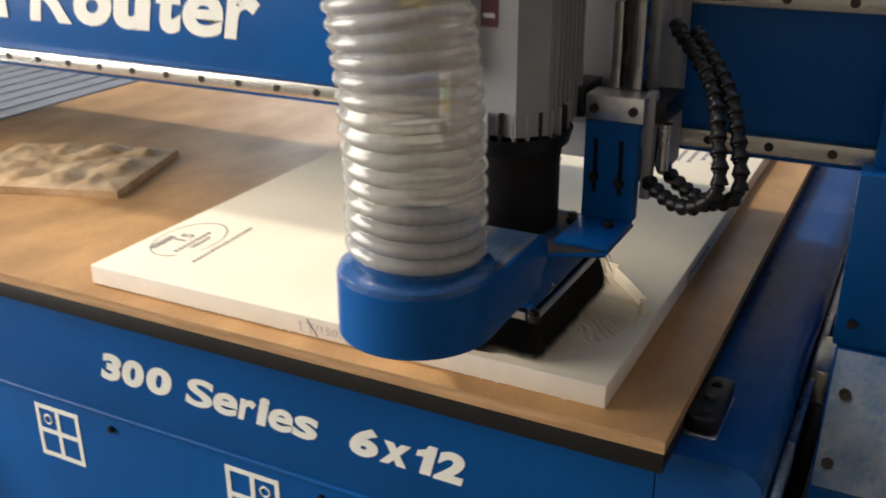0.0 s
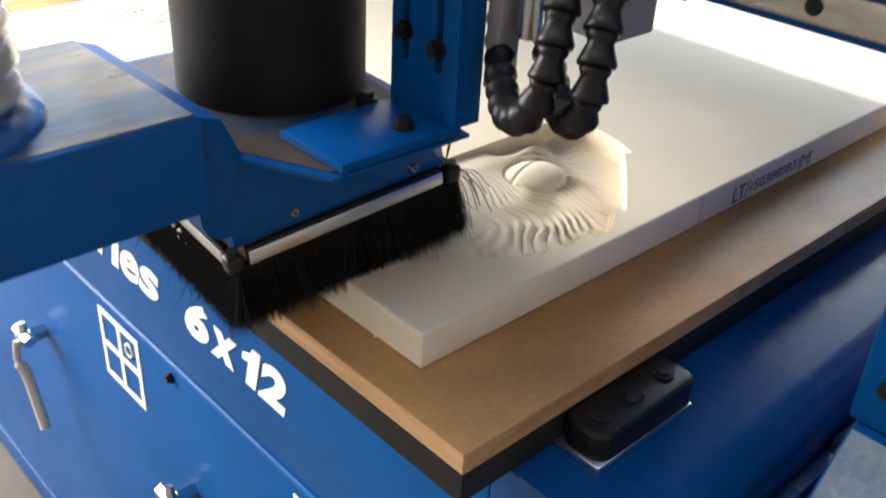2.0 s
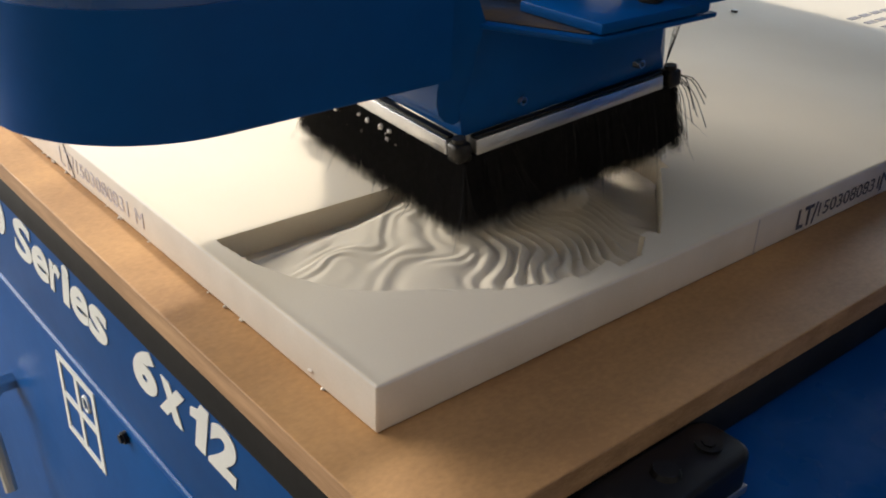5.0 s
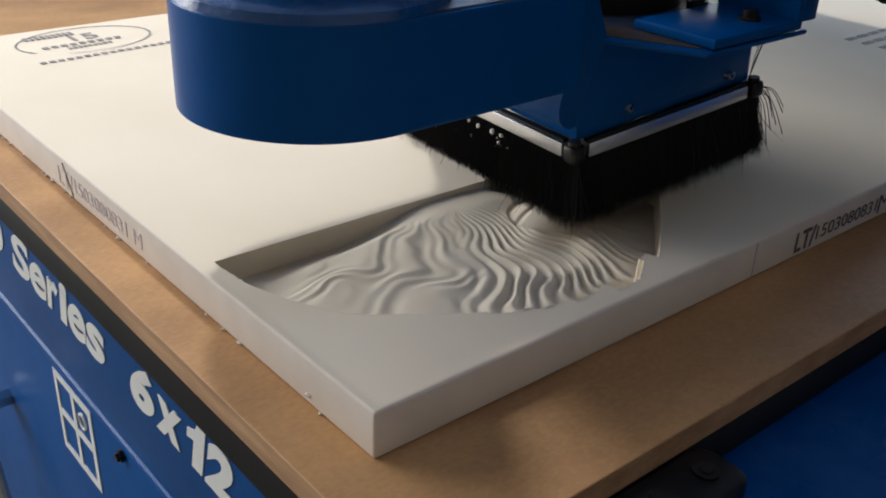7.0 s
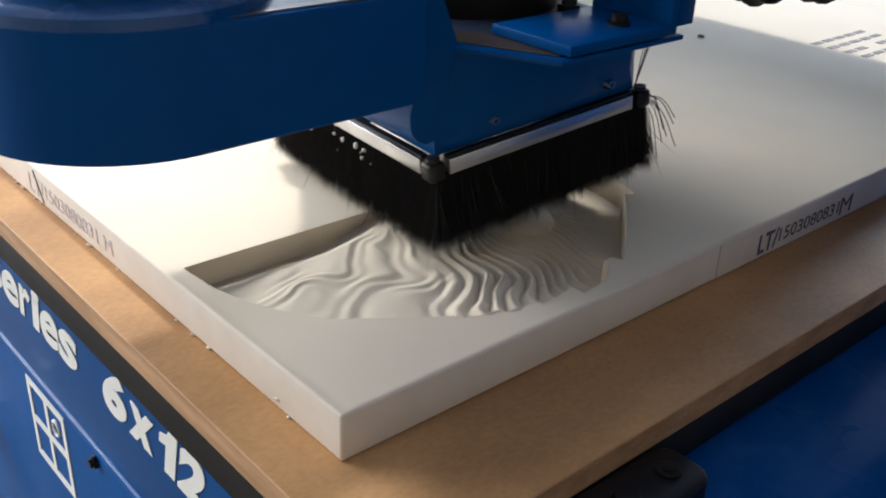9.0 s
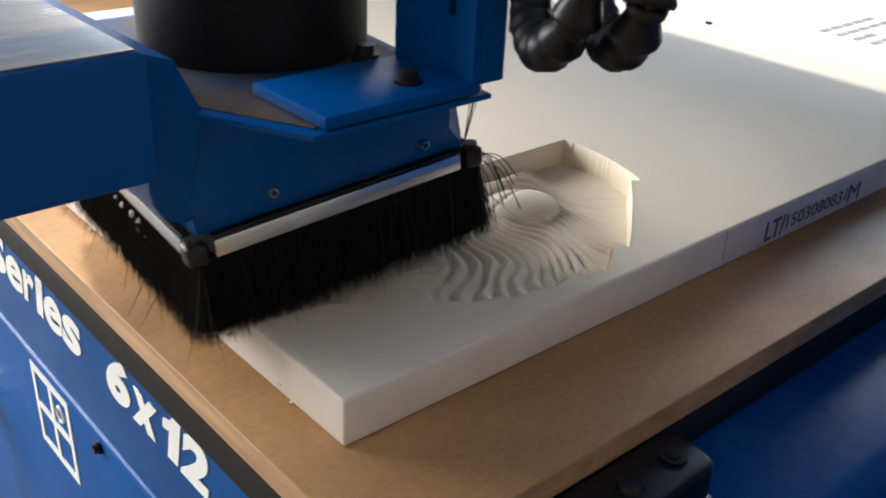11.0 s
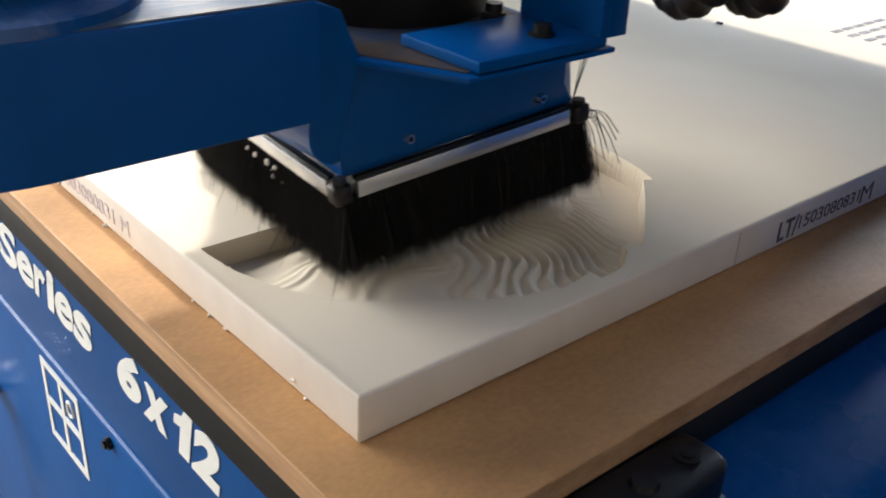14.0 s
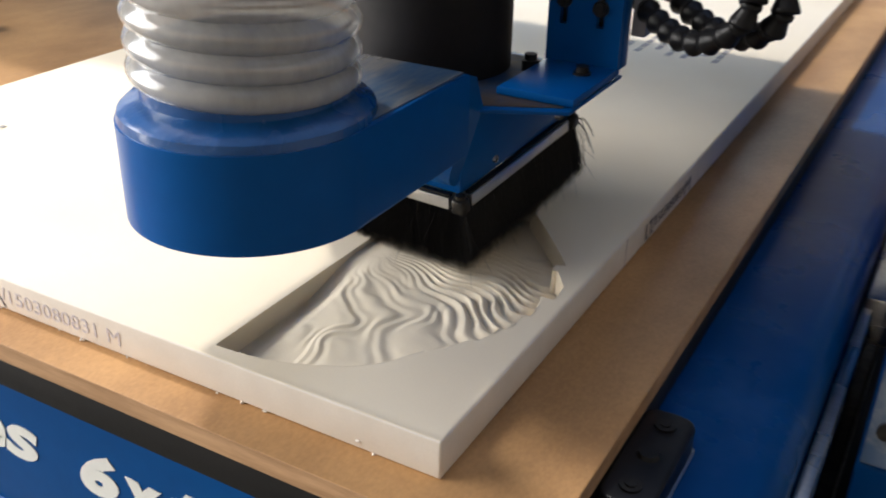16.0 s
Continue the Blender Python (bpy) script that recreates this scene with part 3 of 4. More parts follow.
# oval stamp on the top: an ellipse with lines of print in it
def stamp_bars(cx, cy, turn):
    bm = bmesh.new()
    ring = [(0.074 * math.cos(k * math.pi / 24), 0.050 * math.sin(k * math.pi / 24), 0.0002) for k in range(49)]
    for r0 in (1.0,):
        inner, outer = [], []
        for x, y, z in ring[:-1]:
            inner.append(bm.verts.new((x * 0.965, y * 0.965, z)))
            outer.append(bm.verts.new((x, y, z + 0.0003)))
        for i in range(48):
            j = (i + 1) % 48
            if not 28 <= i <= 31:
                bm.faces.new((inner[i], inner[j], outer[j], outer[i]))
    bmesh.ops.delete(bm, geom=[v for v in bm.verts if not v.link_faces], context='VERTS')
    ob = part("stamp_ring", bm, INK_GREY, board, "faded oval ink stamp", smooth=False)
    ob.matrix_basis = pose(cx, cy, 0.0002, 0, 0, turn)
    return ob


stamp_bars(-0.735, 0.147, 93)
M = pose(-0.735, 0.147, 0.0006, 0, 0, 93)
for words, u, v, h, w in (("15", -0.012, 0.000, 0.024, 0.030), ("WORD", -0.055, 0.024, 0.013, 0.056), ("FOAM BOARD", -0.052, -0.016, 0.007, 0.09), ("MADE IN", -0.03, -0.029, 0.006, 0.05)):
    if words == "15":
        lettering("stamp", words, INK_GREY, board, M @ pose(u, v, 0), h, w, 0.01)
    else:
        bm = bmesh.new()
        n = 9
        for k in range(n):
            box(bm, u + w * k / n, u + w * (k + 0.66) / n, v, v + h, 0.0, 0.0004)
        o = part("stamp", bm, INK_GREY, board, smooth=False)
        o.matrix_basis = M
bm = bmesh.new()
for k in range(17):
    box(bm, -0.075 + k * 0.0092, -0.069 + k * 0.0092, -0.066, -0.060, 0.0, 0.0004)
o = part("stamp", bm, INK_GREY, board, smooth=False)
o.matrix_basis = M
# second block of print at the far end
bm = bmesh.new()
for k in range(9):
    for j in range(5):
        if rnd.random() < 0.85:
            box(bm, -0.265 + k * 0.022, -0.257 + k * 0.022, 0.90 + j * 0.026, 0.92 + j * 0.026, 0.0001, 0.0006)
part("stamp", bm, INK_GREY, board, "rows of faded print", smooth=False)
part("chip", boxed(-0.366, -0.358, 0.806, 0.811, 0.0, 0.003, 0.001), BOLT, board, "dark chip")

# ---- carved sample plaque on the spoilboard ----
bm = bmesh.new()
n, m2 = 60, 44
grid = {}
for j in range(m2 + 1):
    for i in range(n + 1):
        x, y = -0.18 + 0.36 * i / n, -0.14 + 0.28 * j / m2
        e = min(i, n - i, j * 1.3, (m2 - j) * 1.3) / 6
        h = 0.010 + min(1, e) * (0.004 + 0.020 * abs(noise.noise((x * 11, y * 11, 4))) + 0.008 * abs(noise.noise((x * 32, y * 32, 1))))
        grid[i, j] = bm.verts.new((x + 0.002 * noise.noise((x * 40, y * 40, 0)), y, h + 0.004))
for j in range(m2):
    for i in range(n):
        bm.faces.new((grid[i, j], grid[i + 1, j], grid[i + 1, j + 1], grid[i, j + 1]))
edge = [grid[i, 0] for i in range(n)] + [grid[n, j] for j in range(m2)] + [grid[i, m2] for i in range(n, 0, -1)] + [grid[0, j] for j in range(m2, 0, -1)]
low = [bm.verts.new((v.co.x, v.co.y, 0)) for v in edge]
for k in range(len(edge)):
    q = (k + 1) % len(edge)
    bm.faces.new((low[k], low[q], edge[q], edge[k]))
bm.faces.new(low[::-1])
plaque = mesh_object("carved_plaque", bm, WOOD, None, True)
plaque.matrix_world = pose(-1.258, 0.38, TB, 0, 0, 18)
tagged(plaque, "tan carved relief sample plaque lying on the spoilboard", "plaque")

# ---- router head: spindle, dust shoe, hoses; moves along the bed ----
head = thing("router_spindle", "router spindle with blue dust shoe, black brush and clear hose", "router spindle")
HX, HY = -0.178, 0.045          # spindle axis
X0, X1, Y0, Y1 = -0.290, -0.0955, -0.0400, 0.1340    # dust shoe outline

# shoe body: a shallow blue box with a round hole for the boot
PZ = 0.1370
# the brush frame hangs a little askew under the plate
ASKEW = Matrix.Translation((-0.0925, 0.047, 0.0717)) @ pose(0, 0, 0.002, 6.0, 0, -5.0) @ Matrix.Translation((0.0925, -0.047, -0.0717))
bm = bmesh.new()
for x, y in ((X0, Y0), (X1, Y0), (X1, Y1), (X0, Y1)):
    for z in (0.0690, 0.0720):
        bm.verts.new(ASKEW @ Vector((x, y, z)))
for z in (0.1000, PZ - 0.0035):
    for x, y in ((-0.270, -0.046), (-0.100, -0.046), (-0.094, -0.030), (-0.076, 0.112), (-0.270, 0.124)):
        bm.verts.new((x, y, z))
bmesh.ops.convex_hull(bm, input=bm.verts)
bmesh.ops.dissolve_limit(bm, angle_limit=radians(2), verts=bm.verts, edges=bm.edges)
shoe = part("dust_shoe", bm, BLUE, head, "blue sheet-steel dust shoe")
bm = prism(bmesh.new(), [(-0.273, -0.052), (-0.0915, -0.0465), (-0.0265, -0.0145), (-0.0265, 0.0965), (-0.273, 0.127)], PZ - 0.0034, PZ, 0.0010)
part("plate_rim", bm, BLUE, shoe, "blue plate edge")
bm = prism(bmesh.new(), [(-0.266, -0.046), (-0.094, -0.041), (-0.034, -0.010), (-0.034, 0.090), (-0.266, 0.118)], PZ + 0.0002, PZ + 0.0007)
part("top_plate", bm, RUST, shoe, "stained top plate")

# suction duct: long rounded box that ends in the nozzle
DX, DR, DY = -0.165, 0.082, -0.208
DZ0, DZ1 = 0.1070, 0.170
bm = bmesh.new()
pts = [(DX + DR * math.cos(a), DY + DR * math.sin(a)) for a in (radians(d) for d in range(180, 361, 6))]
pts = pts + [(DX + DR, -0.066), (DX - DR, -0.066)]
prism(bm, pts, DZ0, DZ1, 0.0022)
duct = part("suction_duct", bm, BLUE, head, "rounded blue suction duct")
# top of the duct, its grey reflection painted by the material
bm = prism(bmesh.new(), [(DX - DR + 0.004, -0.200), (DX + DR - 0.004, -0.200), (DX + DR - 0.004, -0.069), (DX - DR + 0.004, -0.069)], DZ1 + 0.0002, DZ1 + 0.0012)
part("duct_lid", bm, BLUE_WORN_SHEEN, duct, "scuffed duct lid with a grey reflection in its colour")
# rounded collar on which the hose sits, and a cast lip
bm = bmesh.new()
prof = [(0.0812, 0.1695), (0.0800, 0.1755), (0.0750, 0.1800), (0.0690, 0.1815), (0.0655, 0.1840), (0.0650, 0.214), (0.063, 0.214), (0.063, 0.17)]
n = 48
rings = [[bm.verts.new((DX + r * math.cos(2 * math.pi * k / n), DY + r * math.sin(2 * math.pi * k / n), z)) for k in range(n)] for r, z in prof]
for a, b in zip(rings, rings[1:]):
    for k in range(n):
        bm.faces.new((a[k], a[(k + 1) % n], b[(k + 1) % n], b[k]))
part("collar", bm, BLUE_CAST, duct, "blue hose collar")
# sloping throat between duct and shoe
bm = bmesh.new()
side = [(-0.0665, 0.1690), (-0.0520, 0.1640), (-0.0400, 0.1380), (-0.0400, 0.0715), (-0.0412, 0.0715)]
side += [(-0.0402 - 0.0265 * math.sin(a), 0.1080 - 0.0380 * math.cos(a)) for a in (radians(d) for d in range(10, 91, 16))]
A = [bm.verts.new((X1 - 0.0090 + 0.0195 * min(1.0, max(0.0, (z - 0.075) / 0.05)), y, z)) for y, z in side]
B = [bm.verts.new((DX - DR + 0.002, y, z)) for y, z in side]
bm.faces.new(A)
bm.faces.new(B[::-1])
for i in range(len(A)):
    j = (i + 1) % len(A)
    bm.faces.new((A[i], B[i], B[j], A[j]))
part("throat", bm, BLUE, duct, "sloping blue throat")

# brush skirt: aluminium channel on four sides, plastic corners, bristles
CH0, CH1 = 0.0565, 0.0672
sides = {"front": ((X0, Y0 - 0.004), (X1, Y0 - 0.004)), "right": ((X1 + 0.003, Y0), (X1 + 0.003, Y1)),
         "back": ((X0, Y1 + 0.004), (X1, Y1 + 0.004)), "left": ((X0 - 0.003, Y0), (X0 - 0.003, Y1))}
for nm, (p, q) in sides.items():
    along_x = abs(p[0] - q[0]) > abs(p[1] - q[1])
    lo = (p[0] + 0.006, p[1] - 0.004) if along_x else (p[0] - 0.004, p[1] + 0.006)
    hi = (q[0] - 0.006, q[1] + 0.004) if along_x else (q[0] + 0.004, q[1] - 0.006)
    bm = boxed(lo[0], hi[0], lo[1], hi[1], CH0, CH1, 0.0012)
    strip = part("brush_channel", bm, ALU, shoe, "bright aluminium brush channel")
    lip = boxed(lo[0] + (0 if along_x else 0.0015), hi[0] - (0 if along_x else 0.0015), lo[1] + (0.0015 if along_x else 0), hi[1] - (0.0015 if along_x else 0), CH1, CH1 + 0.0022, 0.0004)
    part("gasket", lip, BLACK, shoe, "black gasket strip")
for x in (X0 - 0.003, X1 + 0.003):
    for y in (Y0 - 0.004, Y1 + 0.004):
        bm = boxed(x - 0.0062, x + 0.0062, y - 0.0062, y + 0.0062, CH0 - 0.0015, CH1 + 0.001, 0.003, 3)
        cyl(bm, (x, y, CH1), (x, y, CH1 + 0.0035), 0.0045, n=16)
        part("corner_cap", bm, BOLT, shoe, "dark corner cap")
rb = random.Random(11)
for nm, (p, q) in sides.items():
    p, q = Vector((*p, 0)), Vector((*q, 0))
    ext = (q - p).normalized()
    out = Vector((-(q - p).y, (q - p).x, 0)).normalized()
    mid = (p + q) / 2 - Vector((HX, HY, 0))
    if out.dot(mid) < 0:
        out = -out
    length = (q - p).length
    tip = 0.0035 if nm in ("front", "right") else 0.003
    bm = bmesh.new()
    # dense core of the tufts, uneven below
    segs = 64
    top_o, top_i, bot_o, bot_i = [], [], [], []
    for k in range(segs + 1):
        c = p - ext * 0.004 + ext * (length + 0.008) * k / segs
        zb = tip + 0.0085 + 0.004 * noise.noise((c.x * 60, c.y * 60, 5)) + 0.003 * rb.random()
        top_o.append(bm.verts.new(c + out * 0.0032 + Vector((0, 0, CH0 + 0.001))))
        top_i.append(bm.verts.new(c - out * 0.0032 + Vector((0, 0, CH0 + 0.001))))
        bot_o.append(bm.verts.new(c + out * (0.0045 + 0.001 * rb.random()) + Vector((0, 0, zb))))
        bot_i.append(bm.verts.new(c - out * 0.004 + Vector((0, 0, zb))))
    for k in range(segs):
        bm.faces.new((top_o[k], top_o[k + 1], bot_o[k + 1], bot_o[k]))
        bm.faces.new((top_i[k + 1], top_i[k], bot_i[k], bot_i[k + 1]))
        bm.faces.new((bot_o[k], bot_o[k + 1], bot_i[k + 1], bot_i[k]))
        bm.faces.new((top_o[k + 1], top_o[k], top_i[k], top_i[k + 1]))
    bm.faces.new((top_o[0], bot_o[0], bot_i[0], top_i[0]))
    bm.faces.new((top_o[-1], top_i[-1], bot_i[-1], bot_o[-1]))
    # single bristles
    for k in range(3600):
        u = rb.random() * 1.06 - 0.03
        c = p + ext * length * u + out * (0.0035 * (rb.random() * 1.5 - 0.4))
        tuft = noise.noise((round(u * 46) * 3.7, p.x * 9, 8))
        splay = 0.006 * (rb.random() - 0.30) * 2 + 0.003 * tuft
        along = 0.012 * (rb.random() - 0.5) + 0.003 * tuft + (0.005 * (u - 0.97) / 0.06 if u > 0.97 else 0) - (0.005 * (0.03 - u) / 0.06 if u < 0.03 else 0)
        zt = tip + 0.0075 * rb.random() ** 1.6 + 0.0035 * tuft
        if rb.random() < 0.012:
            splay *= 3
            along *= 4
        r = 0.00036
        a0 = c + Vector((0, 0, CH0))
        a1 = c + out * (0.0012 + splay * 0.5) + ext * along * 0.4 + Vector((0, 0, (CH0 + zt) / 2))
        a2 = c + out * (0.0022 + splay) + ext * along + Vector((0, 0, zt))
        tri = (out * r, (-out * 0.5 + ext * 0.87) * r, (-out * 0.5 - ext * 0.87) * r)
        v0 = [bm.verts.new(a0 + t) for t in tri]
        v1 = [bm.verts.new(a1 + t) for t in tri]
        e = bm.verts.new(a2)
        for i in range(3):
            j = (i + 1) % 3
            bm.faces.new((v0[i], v0[j], v1[j], v1[i]))
            bm.faces.new((v1[i], v1[j], e))
    part("brush", bm, BRISTLE, shoe, "dense black bristle skirt", smooth=False)["kind"] = "stuff"
# stray hairs at the far corner
bm = bmesh.new()
for k in range(9):
    s = Vector((X1 + 0.003, Y1 + 0.003, 0.062 + 0.004 * rb.random()))
    e = s + Vector((0.002 + 0.018 * rb.random(), 0.008 + 0.030 * rb.random(), -0.022 - 0.040 * rb.random()))
    sweep(bm, curve_points([s, (s + e) / 2 + Vector((0, 0.004, 0.006)), e], 6), 0.00035, 4)
for k in range(5):
    s = Vector((X1, Y1 + 0.002, 0.07))
    e = s + Vector((0.002 + 0.006 * rb.random(), 0.004 + 0.022 * rb.random(), 0.02 + 0.028 * rb.random()))
    sweep(bm, [s, (s + e) / 2 + Vector((0.001, -0.001, 0)), e], 0.0003, 4)
part("stray_hairs", bm, BRISTLE, shoe, "stray bristle hairs", smooth=False)["kind"] = "stuff"
# foam crumbs caught in the front bristles
bm = bmesh.new()
for k in range(34):
    u = rb.random() ** 1.4
    c = Vector((X0 + 0.02 + u * 0.11, Y0 - 0.0085, 0.052 - 0.022 * rb.random()))
    v = bmesh.ops.create_icosphere(bm, subdivisions=1, radius=0.0010 + 0.0018 * rb.random() ** 2)["verts"]
    bmesh.ops.translate(bm, vec=c, verts=v)
part("caught_crumbs", bm, FOAM_EDGE, shoe, "foam crumbs caught in the bristles", smooth=False)["kind"] = "stuff"
for ob in shoe.children:
    if ob.name.split(".")[0] in ("brush_channel", "gasket", "corner_cap", "brush", "stray_hairs", "caught_crumbs"):
        ob.matrix_basis = ASKEW
for x, y, z in ((-0.0935, 0.0025, 0.0800), (-0.0775, 0.0948, 0.0920)):
    bm = cyl(bmesh.new(), (x - 0.004, y, z), (x + 0.0015, y, z), 0.0036, 0.0030, n=16)
    part("screw", bm, STEEL, shoe, "small steel cap screw")
    part("screw_socket", cyl(bmesh.new(), (x + 0.0010, y, z), (x + 0.0018, y, z), 0.0016, n=6), BLACK, shoe)
part("side_slot", boxed(-0.0885, -0.0790, 0.092, 0.107, 0.1110, 0.1150, 0.0007), ALU, shoe, "pale slot in the shoe's side")

# boot, flange and motor
bm = cyl(bmesh.new(), (HX, HY, PZ), (HX, HY, 0.226), 0.0670, 0.0670, n=64)
cyl(bm, (HX, HY, 0.226), (HX, HY, 0.242), 0.0682, 0.0682, n=64)
part("spindle_boot", bm, BOOT, head, "round black spindle boot")
bm = cyl(bmesh.new(), (HX, HY, 0.242), (HX, HY, 0.258), 0.077, 0.081, n=64)
part("flange", bm, BLACK, head, "black motor flange")
bm = boxed(HX - 0.068, HX + 0.068, HY - 0.066, HY + 0.070, 0.262, 0.72, 0.0)
es = [e for e in bm.edges if abs((e.verts[0].co - e.verts[1].co).z) > 0.1]
bmesh.ops.bevel(bm, geom=es, offset=0.028, segments=1, affect='EDGES', profile=0.5)
motor = part("motor_housing", bm, MOTOR, head, "grey ribbed spindle motor housing")
for k in range(30):
    a = 2 * math.pi * k / 30
    x, y = HX + 0.0735 * math.cos(a), HY + 0.0725 * math.sin(a)
    L = 0.004 + 0.018 * rb.random()
    bm = boxed(-0.0035, 0.0035, -0.0026, 0.0026, 0.262 - L * 0.6, 0.290, 0.0008)
    ob = part("cooling_fin", bm, MOTOR if k % 3 else BOLT, motor)
    ob.matrix_basis = pose(x, y, 0, 0, 0, math.degrees(a))
for k in range(7):
    x = HX + 0.0675
    y = HY - 0.02 + k * 0.014
    part("rib", boxed(x - 0.002, x + 0.004, y - 0.003, y + 0.003, 0.262, 0.70, 0.001), MOTOR, motor)
# terminal box, stickers and nameplates on the motor
tb = part("terminal_box", boxed(HX - 0.105, HX - 0.030, HY - 0.100, HY - 0.064, 0.335, 0.64, 0.004), BLACK, head, "black terminal box")
part("yellow_sticker", boxed(HX - 0.085, HX - 0.050, HY - 0.1008, HY - 0.0995, 0.405, 0.425), YELLOW, tb, "yellow warning sticker", smooth=False)
part("yellow_sticker", boxed(HX - 0.085, HX - 0.050, HY - 0.1008, HY - 0.0995, 0.47, 0.52), YELLOW, tb, "yellow warning sticker", smooth=False)
part("nameplate", boxed(HX - 0.004, HX + 0.016, HY - 0.0672, HY - 0.0655, 0.385, 0.50), MAROON, motor, "dark red nameplate", smooth=False)
bm = bmesh.new()
for k in range(4):
    box(bm, HX - 0.001, HX + 0.013, HY - 0.0676, HY - 0.067, 0.395 + k * 0.024, 0.400 + k * 0.024)
part("nameplate_print", bm, GREY_PLATE, motor, smooth=False)
M = Matrix.Translation((HX - 0.0545, HY - 0.0525, 0)) @ pose(0, 0, 0, 0, 0, -45)
for nm, mat, b in (("label_plate", GREY_PLATE, (-0.021, 0.021, -0.0015, 0.0005, 0.268, 0.335)), ("green_sticker", GREEN, (-0.006, 0.016, -0.003, -0.0012, 0.294, 0.320)), ("yellow_sticker", YELLOW, (-0.003, 0.018, -0.0024, -0.0012, 0.282, 0.302))):
    bm = bmesh.new()
    if nm == "label_plate":
        box(bm, *b)
    else:
        c = Vector(((b[0] + b[1]) / 2, 0, (b[4] + b[5]) / 2))
        cyl(bm, (c.x, b[2], c.z), (c.x, b[3], c.z), (b[1] - b[0]) / 2, n=24)
    o = part(nm, bm, mat, motor, "white plate with green and yellow stickers" if nm == "label_plate" else "")
    o.matrix_basis = M

# angle bracket with slots that carries the shoe
BX0, BX1, BY = -0.090, -0.0262, 0.088
bm = prism(bmesh.new(), [(BX0, -0.0085), (BX1, -0.0085), (BX1, BY), (BX0, BY)], PZ + 0.0008, PZ + 0.0078, 0.0018)
brk = part("shoe_bracket", bm, BLUE, head, "blue angle bracket with two slots")
bm = bmesh.new()
xs = [BX0, BX0 + 0.011, BX0 + 0.017, BX1 - 0.021, BX1 - 0.015, BX1]
zs = [PZ + 0.0075, 0.176, 0.244, 0.266]
for i in range(5):
    for j in range(3):
        if j == 1 and i in (1, 3):
            continue
        box(bm, xs[i], xs[i + 1], BY - 0.006, BY, zs[j], zs[j + 1])
bmesh.ops.remove_doubles(bm, verts=bm.verts, dist=0.00005)
part("upright", bm, BLUE, brk, smooth=False)
part("side_flange", boxed(BX1 - 0.004, BX1 + 0.0004, BY + 0.0002, BY + 0.016, PZ + 0.006, 0.266, 0.001), BLUE, brk)
part("slot_backing", boxed(BX0 + 0.004, BX1 - 0.005, BY + 0.0005, BY + 0.012, 0.165, 0.262), BLACK, brk, smooth=False)
for x, z in ((BX0 + 0.014, 0.196), (BX1 - 0.018, 0.192)):
    bm = cyl(bmesh.new(), (x, BY - 0.0062, z), (x, BY - 0.0080, z), 0.0068, n=20)
    cyl(bm, (x, BY - 0.0080, z), (x, BY - 0.013, z), 0.0050, n=6)
    part("slot_bolt", bm, BOLT, brk)
for x, y in ((-0.096, 0.066), (-0.046, 0.056)):
    bm = cyl(bmesh.new(), (x, y, PZ + 0.0005), (x, y, PZ + 0.0095), 0.0075, n=20)
    cyl(bm, (x, y, PZ + 0.0095), (x, y, PZ + 0.0145), 0.0052, n=16)
    part("foot_bolt", bm, BOLT, brk)
bm = boxed(BX0 - 0.002, BX1 + 0.006, BY - 0.006, BY + 0.036, 0.2665, 0.297, 0.0015)
clamp = part("clamp_block", bm, ALU, head, "machined aluminium clamp block")
for x in (BX0 + 0.010, BX1 - 0.006):
    part("clamp_bolt", cyl(bmesh.new(), (x, BY - 0.011, 0.281), (x, BY - 0.005, 0.281), 0.0055, n=16), BOLT, clamp)
# slide behind the motor
part("slide_plate", boxed(-0.25, -0.030, 0.170, 0.225, 0.235, 0.80, 0.003), MOTOR, head, "grey vertical slide plate")
part("carriage_plate", boxed(-0.30, -0.020, 0.2255, 0.2780, 0.172, 0.80, 0.003), MOTOR, head, "wide grey carriage plate")
part("lower_mount", boxed(-0.245, -0.10, 0.100, 0.171, 0.262, 0.30, 0.003), BLACK, head)
for x in (-0.070, -0.043):
    part("slide_rail", boxed(x - 0.006, x + 0.006, 0.124, 0.171, 0.297, 0.80, 0.002), STEEL, head, "bright vertical slide rail")
part("air_fitting", cyl(bmesh.new(), (-0.002, 0.118, 0.205), (-0.002, 0.118, 0.262), 0.0085, n=12), STEEL, head)
part("bracket_post", boxed(BX1 + 0.001, BX1 + 0.013, BY + 0.016, BY + 0.034, 0.168, 0.30, 0.001), MOTOR, head)


# segmented air hoses in loose loops
def air_hose(pts, r):
    """A bendable hose of cup-shaped links on a thin core."""
    L = [0.0]
    for a, b in zip(pts, pts[1:]):
        L.append(L[-1] + (b - a).length)
    n = int(L[-1] / (r * 1.75))
    at = lambda s: next((pts[i].lerp(pts[i + 1], (s - L[i]) / max(1e-6, L[i + 1] - L[i])) for i in range(len(pts) - 1) if L[i + 1] >= s), pts[-1])
    core = part("air_hose", sweep(bmesh.new(), pts[::2], r * 0.55, 8), BLACK, head, "black segmented flexible air hose")
    for k in range(n):
        p, q = at(L[-1] * k / n), at(L[-1] * (k + 1) / n)
        link = new("link", LINK)
        link.parent = core
        link.matrix_basis = Matrix.Translation(p) @ (q - p).to_track_quat('Z', 'Y').to_matrix().to_4x4() @ Matrix.Scale(r, 4)


bm = bmesh.new()
prof = [(0.60, -0.25), (1.00, -0.22), (1.06, -0.02), (0.98, 0.20), (0.70, 0.95), (0.72, 1.05), (0.84, 1.25), (0.84, 1.45), (0.60, 1.68)]
